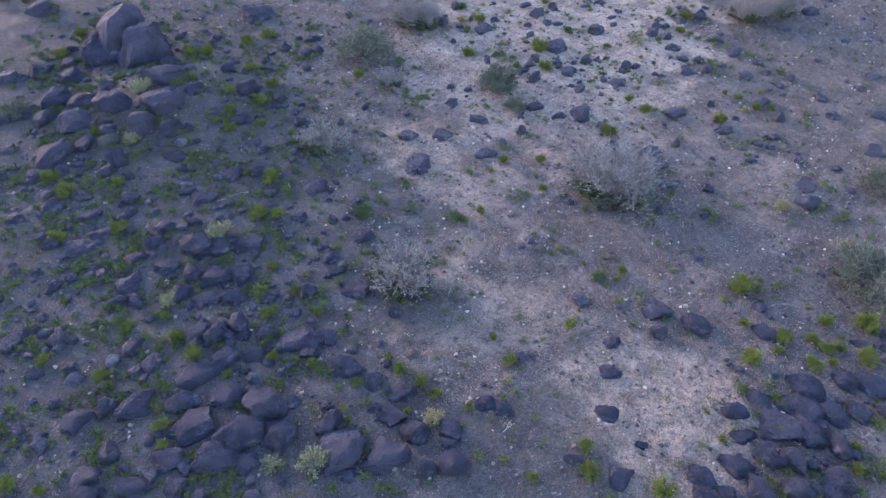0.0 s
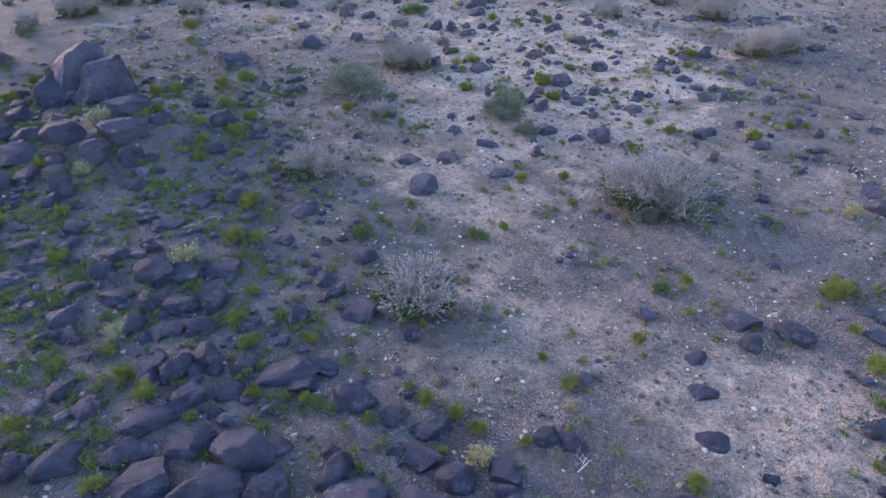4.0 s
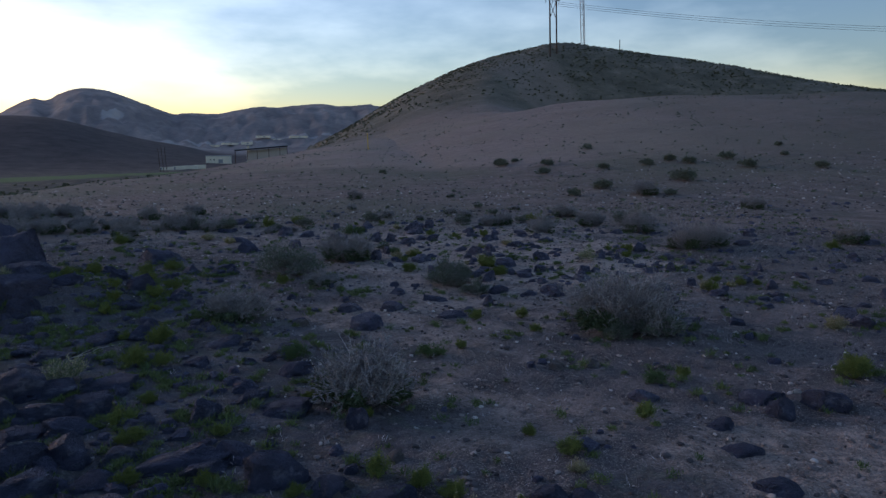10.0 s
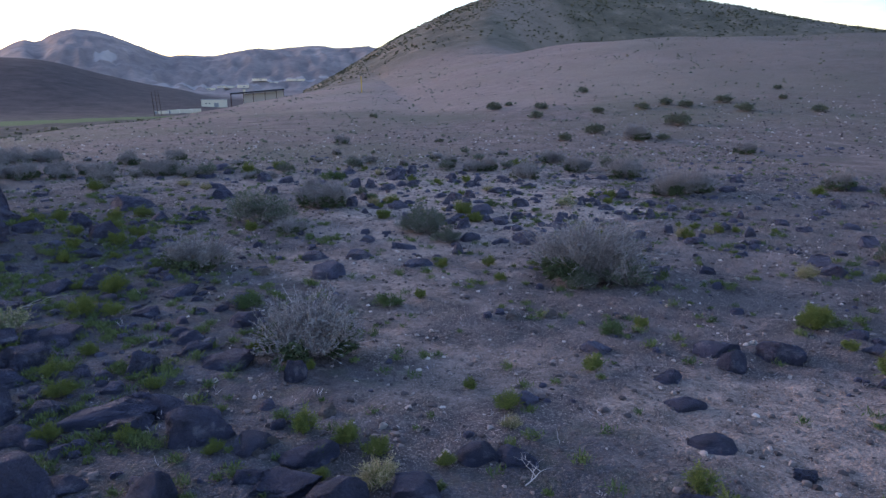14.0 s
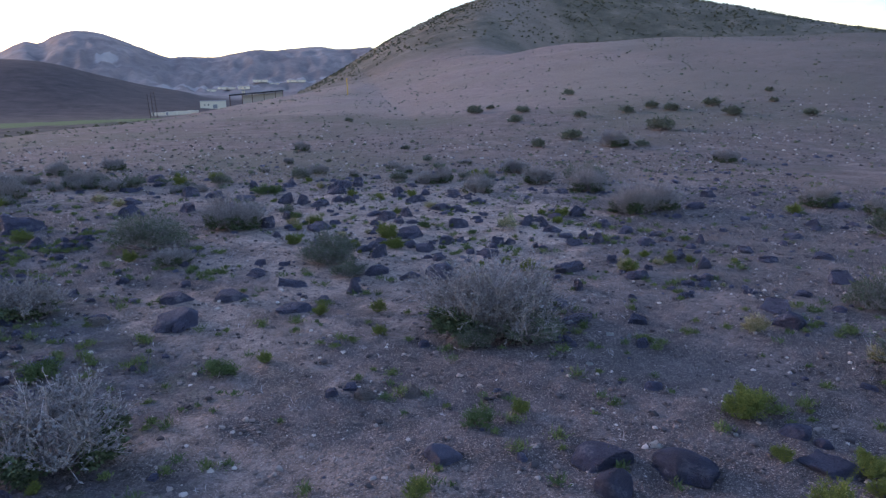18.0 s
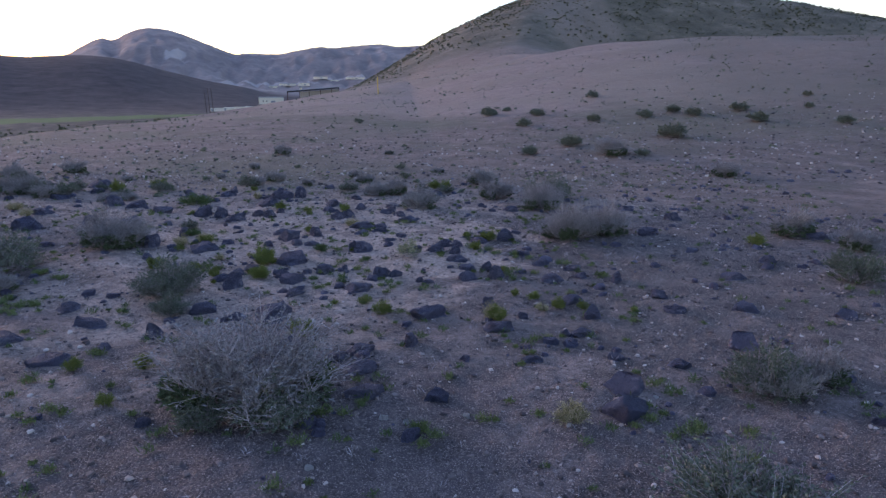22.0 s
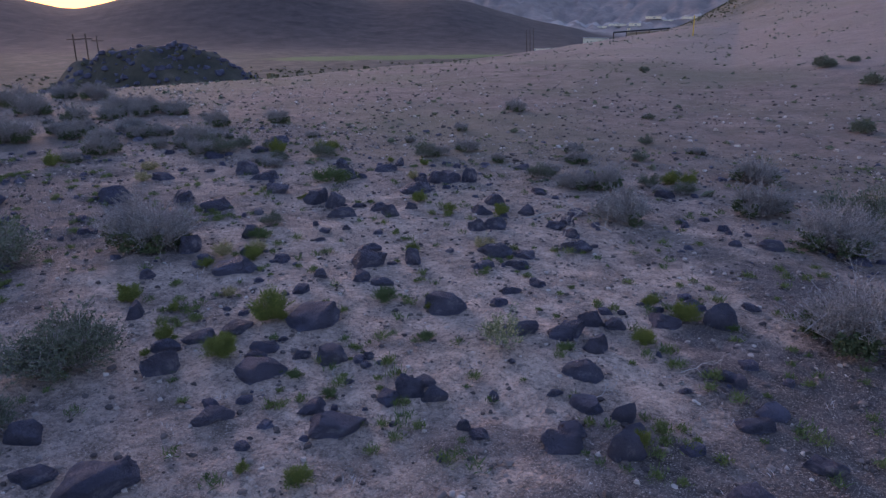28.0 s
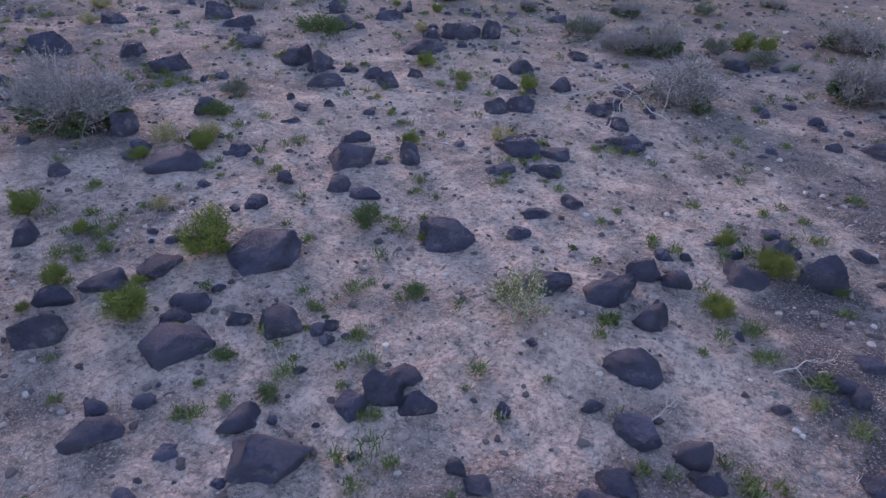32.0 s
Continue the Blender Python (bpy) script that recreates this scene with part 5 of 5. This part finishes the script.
def hillside(x, y):
    d, b = np.hypot(x - 2, y - 6), np.degrees(np.arctan2(x - 2, y - 6))
    return smooth(122, 190, d + 14 * rolling(x, y, 40, 2)) * smooth(320, 230, d) * smooth(-6, 2, b) * (0.35 + 0.65 * smooth(-0.3, 0.3, rolling(x, y, 30, 7)))


sprinkle("hill_scrub", 24000, lambda k: where_dense(k, (-20, 240, 60, 320), hillside), lambda: 0.08 + 0.32 * rng.uniform() ** 2, 10, SCRUB_LEAF, "dark sagebrush scrub covering the hill", "scrub", 0.8, 0.22)
sprinkle("valley_scrub", 800, lambda k: where_dense(k, (-330, 10, 60, 460), lambda x, y: smooth(-30, -45, x - 0.1 * y) * 0.6 * smooth(230, 190, np.hypot(x, y))), lambda: rng.uniform(0.25, 0.7), 12, SCRUB_LEAF, "dark scrub in the valley", "scrub", 0.8, 0.25)
sprinkle("field_tufts", 2800, lambda k: where_dense(k, (-30, 90, 28, 130), lambda x, y: 0.3 + 0.7 * smooth(0.0, 0.5, rolling(x, y, 17, 3))), lambda: 0.025 + 0.1 * rng.uniform() ** 3, 8, FIELD_LEAF, "small dark tufts on the grazed field", "tufts", 0.9, 0.16)
sprinkle("low_herbs", 1700, lambda k: where_dense(k, (-11, 20, 4, 34), lambda x, y: 0.12 + 0.8 * smooth(-1, -4, x) * smooth(24, 16, y) + 0.75 * smooth(-0.1, 0.5, rolling(x, y, 2.7, 11))), lambda: rng.uniform(0.05, 0.15), 36, LOW_LEAF, "thin green herbs between the stones", "herbs", 0.7, 0.006)
sprinkle("outcrop_grass", 2700, lambda k: where_dense(k, (-13, 10, 4, 25), lambda x, y: np.clip(outcrop(x, y) * (0.15 + 0.85 * smooth(-0.1, 0.4, rolling(x, y, 2.9, 4))), 0, 1)), lambda: rng.uniform(0.06, 0.17), 90, MOSSY, "olive green grass growing between the basalt rocks", "grass", 0.55, 0.005)
sprinkle("dead_stalks", 1500, lambda k: where_dense(k, (-11, 20, 4, 34), lambda x, y: 0.2 + 0.8 * smooth(0.0, 0.5, rolling(x, y, 3.3, 13))), lambda: rng.uniform(0.04, 0.13), 6, TWIG, "dry grey stalks and litter on the dirt", "litter", 0.9, 0.005)


# ---- dead branches ----
def dead_branch(x, y, size, turn, label="bleached fallen branch lying on the dirt"):
    paths, radii = [], []
    def grow(o, way, ln, r, depth):
        k = np.linspace(0, 1, 5)[:, None]
        p = o + way * ln * k + rng.normal(0, 0.035, (5, 3)) * k * size
        p[:, 2] = np.maximum(0.01, p[:, 2])
        paths.append(p)
        radii.append(r)
        if depth:
            for _ in range(3):
                w = way + rng.normal(0, 0.55, 3) * (1, 1, 0.5)
                grow(p[rng.integers(1, 5)], w / np.linalg.norm(w), ln * rng.uniform(0.4, 0.65), r * 0.6, depth - 1)
    grow(np.array([-0.4 * size, 0, 0.02]), np.array([0.95, 0.1, 0.18]), size * 0.8, 0.009 * size + 0.004, 2)
    ob = new("dead_branch")
    for p, r in zip(paths, radii):
        part("limb" if r > 0.006 else "twig", mesh_of("twig", *tubes([p], [r], 4), DEAD_TWIG), ob)
    ob.matrix_basis = pose(x, y, top(x, y), 0, 0, turn)
    return tagged(ob, label, "branch", "dead branches")


for x, y, s, a in BRANCHES:
    dead_branch(x, y, s, a)


# ---- power line, mast and works in the distance ----
def at_bearing(deg, d):
    return 2 + d * math.sin(radians(deg)), 6 + d * math.cos(radians(deg))


def rod(name, a, b, r, material, parent, sides=8, r2=None, label=""):
    p = np.array([a, b], float)
    d = p[1] - p[0]
    u = d / np.linalg.norm(d)
    s = np.cross(u, (0.3, 0.2, 0.9) if abs(u[2]) < 0.8 else (1, 0, 0))
    s /= np.linalg.norm(s)
    t = np.cross(u, s)
    ang = np.arange(sides) * 2 * math.pi / sides
    ring = np.cos(ang)[:, None] * s + np.sin(ang)[:, None] * t
    v = np.concatenate([p[0] + ring * r, p[1] + ring * (r2 or r)])
    f = [(j, (j + 1) % sides, sides + (j + 1) % sides, sides + j) for j in range(sides)] + [tuple(range(sides))[::-1], tuple(range(sides, 2 * sides))]
    return part(name, mesh_of(name, v, f, material), parent, label)


def box(name, lo, hi, material, parent, label=""):
    bm = bmesh.new()
    bmesh.ops.create_cube(bm, size=1.0)
    for v in bm.verts:
        v.co = [l + (h - l) * (c + 0.5) for l, h, c in zip(lo, hi, v.co)]
    bmesh.ops.bevel(bm, geom=bm.edges[:], offset=0.04 * min(h - l for l, h in zip(lo, hi)), segments=1, affect="EDGES")
    me = bpy.data.meshes.new(name)
    bm.to_mesh(me)
    bm.free()
    me.materials.append(material)
    return part(name, me, parent, label)


def h_frame(x, y, turn, tall, lean=0.0, label="weathered wooden H-frame power pole on the hillside"):
    ob = new("power_pole")
    for s in (-1, 1):
        rod("post", (s * 1.5, 0, -0.8), (s * 1.5, 0, tall + (0.5 if s > 0 else 0)), 0.24, POLE_WOOD, ob, 8, 0.17)
    arm = rod("crossarm", (-3.2, 0.2, tall - 1.6), (3.2, 0.2, tall - 1.6), 0.16, POLE_WOOD, ob, 6)
    for s in (-1, 1):
        rod("brace", (s * 1.5, 0.05, tall - 6.5), (-s * 1.5, 0.05, tall - 2.2), 0.09, POLE_WOOD, ob, 6)
    for s in (-1, 0, 1):
        rod("insulator", (s * 3.0, 0.2, tall - 2.7), (s * 3.0, 0.2, tall - 1.7), 0.09, STEEL, arm, 6)
    ob.matrix_basis = pose(x, y, top(x, y), 0, lean, turn)
    return tagged(ob, label, "power pole", "power line poles")


def single_pole(x, y, tall, turn=0, lean=0.0, arm=True, label="single dark wooden utility pole in the valley"):
    ob = new("utility_pole")
    rod("post", (0, 0, -0.6), (0, 0, tall), 0.15, POLE_WOOD, ob, 8, 0.11)
    if arm:
        rod("crossarm", (-1.1, 0.16, tall - 0.9), (1.1, 0.16, tall - 0.9), 0.08, POLE_WOOD, ob, 6)
    ob.matrix_basis = pose(x, y, top(x, y), 0, lean, turn)
    return tagged(ob, label, "utility pole", "utility poles")


def lattice_mast(x, y, tall, wide=1.3, lean=0.0):
    ob = new("lattice_mast")
    legs = [(wide * 0.55 * math.cos(a), wide * 0.55 * math.sin(a)) for a in (0.4, 2.5, 4.6)]
    for lx, ly in legs:
        rod("leg", (lx, ly, -0.5), (lx, ly, tall), 0.09, STEEL, ob, 6)
    step = 1.7
    for i in range(int(tall / step)):
        for j in range(3):
            a, b = legs[j], legs[(j + 1) % 3]
            if i % 2:
                a, b = b, a
            rod("brace", (*a, i * step), (*b, (i + 1) * step), 0.045, STEEL, ob, 4)
    ob.matrix_basis = pose(x, y, top(x, y), 0, lean, 0)
    return tagged(ob, "tall slender galvanised lattice radio mast on the hilltop", "radio mast")


px, py = at_bearing(17.4, 181)
h_frame(px, py, 38, 15.6, LEANING)
qx, qy = at_bearing(66, 210)
h_frame(qx, qy, 62, 16.0)
mx, my = at_bearing(19.9, 216)
lattice_mast(mx, my, 44, lean=LEANING)
sx, sy = at_bearing(22.8, 212)
single_pole(sx, sy, 4.2, arm=False, lean=LEANING * 0.5, label="short wooden pole on the hill crest")
for b, d, tip in ((-14.45, 300, 2.0), (-14.2, 303, 2.6), (-13.95, 306, 2.6)):
    x, y = at_bearing(b, d)
    single_pole(x, y, tip - top(x, y), 20, LEANING, arm=False)
for b, d, h in ((-46.6, 140, 11.5), (-45.9, 144, 11.5), (-45.3, 149, 11.0)):
    x, y = at_bearing(b, d)
    single_pole(x, y, h, 40)


def wire(a, b, sag, r=0.035):
    k = np.linspace(0, 1, 24)[:, None]
    p = np.array(a) * (1 - k) + np.array(b) * k
    p[:, 2] -= 4 * sag * (k * (1 - k))[:, 0]
    vs, fs = [], []
    for i, c in enumerate(p):
        vs += [c + (0, 0, r), c + (r, -r * 0.5, -r * 0.5), c + (-r, r * 0.5, -r * 0.5)]
        if i:
            o = 3 * i
            fs += [(o - 3 + j, o - 3 + (j + 1) % 3, o + (j + 1) % 3, o + j) for j in range(3)]
    return tagged(new("power_line_wire", mesh_of("power_line_wire", vs, fs, WIRE)), "thin dark overhead power line wire", "wire", "overhead wires")


za, zb = top(px, py) + 13.0, top(qx, qy) + 13.4
for s in (-3.0, 0.0, 3.0):
    dx, dy = s * math.cos(radians(62)), s * math.sin(radians(62))
    wire((px + dx, py + dy, za), (qx + dx, qy + dy, zb), 4.0)


def shed(x, y, turn, w, l, h, label):
    ob = new("shed")
    box("wall", (-w / 2, -l / 2, -1.0), (w / 2, l / 2, h), WHITE_PANEL, ob)
    box("roof", (-w / 2 - 0.3, -l / 2 - 0.3, h + 0.004), (w / 2 + 0.3, l / 2 + 0.3, h + 0.3), GREY_ROOF, ob)
    door = box("door", (-0.2, -l / 2 - 0.06, 0), (2.8, -l / 2 - 0.004, h * 0.55), GREY_ROOF, ob, "grey roller door")
    box("handle", (0.1, -l / 2 - 0.14, 1.0), (0.35, -l / 2 - 0.064, 1.15), DARK_STEEL, door)
    for k in (-0.32, -0.18):
        frame_part = box("window", (w * k - 0.5, -l / 2 - 0.05, h * 0.4), (w * k + 0.5, -l / 2 - 0.004, h * 0.6), WHITE_PANEL, ob)
        box("pane", (w * k - 0.42, -l / 2 - 0.07, h * 0.42), (w * k + 0.42, -l / 2 - 0.054, h * 0.58), GLASS, frame_part)
    ob.matrix_basis = pose(x, y, top(x, y), 0, 0, turn)
    return tagged(ob, label, "shed", "buildings in the valley")


bx, by = at_bearing(-9.75, 520)
shed(bx, by, 10, 17.5, 14, -4.4 - top(bx, by), "cream metal-clad industrial shed in the valley")
for b, d, w, h in ((-13.8, 395, 7, 1.6), (-12.9, 398, 6, 1.9), (-12.1, 400, 8, 2.1), (-11.3, 402, 6, 2.3)):
    x, y = at_bearing(b, d)
    ob = new("storage_container")
    box("container_body", (-w / 2, -1.2, -0.2), (w / 2, 1.2, h), WHITE_PANEL, ob)
    box("container_door", (-w / 2 + 0.3, -1.26, 0.1), (-w / 2 + 1.4, -1.205, h - 0.2), GREY_ROOF, ob)
    ob.matrix_basis = pose(x, y, top(x, y), 0, 0, 8)
    tagged(ob, "low white storage container beside the shed", "container", "storage containers")

# open-sided canopy with a dark roof that stands beside the shed
canopy = new("open_canopy")
near_end, far_end = np.array((*at_bearing(-8.5, 520), -0.5)), np.array((*at_bearing(-4.3, 520), 2.6))
along = (far_end - near_end) / np.linalg.norm(far_end - near_end)
back = np.array((-along[1], along[0], 0.0))
for off in (0.0, 5.0):
    rod("roof_beam", near_end + back * off, far_end + back * off, 0.5, DARK_STEEL, canopy, 6)
roof = mesh_of("roof", [near_end + (0, 0, 0.3), far_end + (0, 0, 0.3), far_end + back * 5 + (0, 0, 0.3), near_end + back * 5 + (0, 0, 0.3),
                        near_end + (0, 0, 0.7), far_end + (0, 0, 0.7), far_end + back * 5 + (0, 0, 0.7), near_end + back * 5 + (0, 0, 0.7)],
               [(3, 2, 1, 0), (4, 5, 6, 7), (0, 1, 5, 4), (1, 2, 6, 5), (2, 3, 7, 6), (3, 0, 4, 7)], GREY_ROOF)
part("roof", roof, canopy, "grey flat metal roof")
for k in (0.01, 0.24, 0.42, 0.64, 0.85, 0.99):
    p = near_end * (1 - k) + far_end * k
    for off in (0.0, 5.0):
        q = p + back * off
        rod("post", (q[0], q[1], top(q[0], q[1]) - 0.3), q, 0.24, RUST_STEEL, canopy, 6)
p = near_end * 0.76 + far_end * 0.24 + back * 4.6
q = far_end + back * 4.6
rear = mesh_of("rear_wall", [(p[0], p[1], -12.0), (q[0], q[1], -12.0), (q[0], q[1], q[2] - 0.9), (p[0], p[1], p[2] - 0.9)] + [(v[0] + back[0] * 0.15, v[1] + back[1] * 0.15, v[2]) for v in ((p[0], p[1], -12.0), (q[0], q[1], -12.0), (q[0], q[1], q[2] - 0.9), (p[0], p[1], p[2] - 0.9))],
               [(0, 1, 2, 3), (7, 6, 5, 4), (0, 4, 5, 1), (1, 5, 6, 2), (2, 6, 7, 3), (3, 7, 4, 0)], TAN_PANEL)
part("rear_wall", rear, canopy, "tan metal rear wall")
tagged(canopy, "open-sided steel canopy with dark roof and posts in the valley", "canopy", "buildings in the valley")

# pale works strung along the foot of the mountains
for b, d, w, h in ((-9.9, 1040, 18, 2.0), (-8.6, 1050, 24, 2.2), (-7.3, 1030, 16, 3.0), (-6.0, 1090, 22, 2.4), (-4.6, 1100, 40, 2.2), (-3.2, 1090, 28, 2.2)):
    x, y = at_bearing(b, d)
    shed(x, y, 6, w, 14, h, "long pale industrial building far across the valley")
tank = new("storage_tank")
tx, ty = at_bearing(-7.4, 560)
rod("tank_body", (0, 0, -0.3), (0, 0, 12.5), 1.1, WHITE_PANEL, tank, 16)
rod("tank_cap", (0, 0, 12.505), (0, 0, 13.4), 2.4, GREY_ROOF, tank, 16, 2.2)
tank.matrix_basis = pose(tx, ty, top(tx, ty))
tagged(tank, "slim white storage tank in the valley", "tank")

post = new("marker_post")
rod("post", (0, 0, -0.3), (0, 0, 1.95), 0.06, YELLOW, post, 8)
rod("cap", (0, 0, 1.955), (0, 0, 2.1), 0.085, YELLOW, post, 8, 0.04)
post.matrix_basis = pose(3.3, 97, top(3.3, 97), 0, LEANING * 0.5, 0)
tagged(post, "yellow painted marker post standing in the field", "marker post")
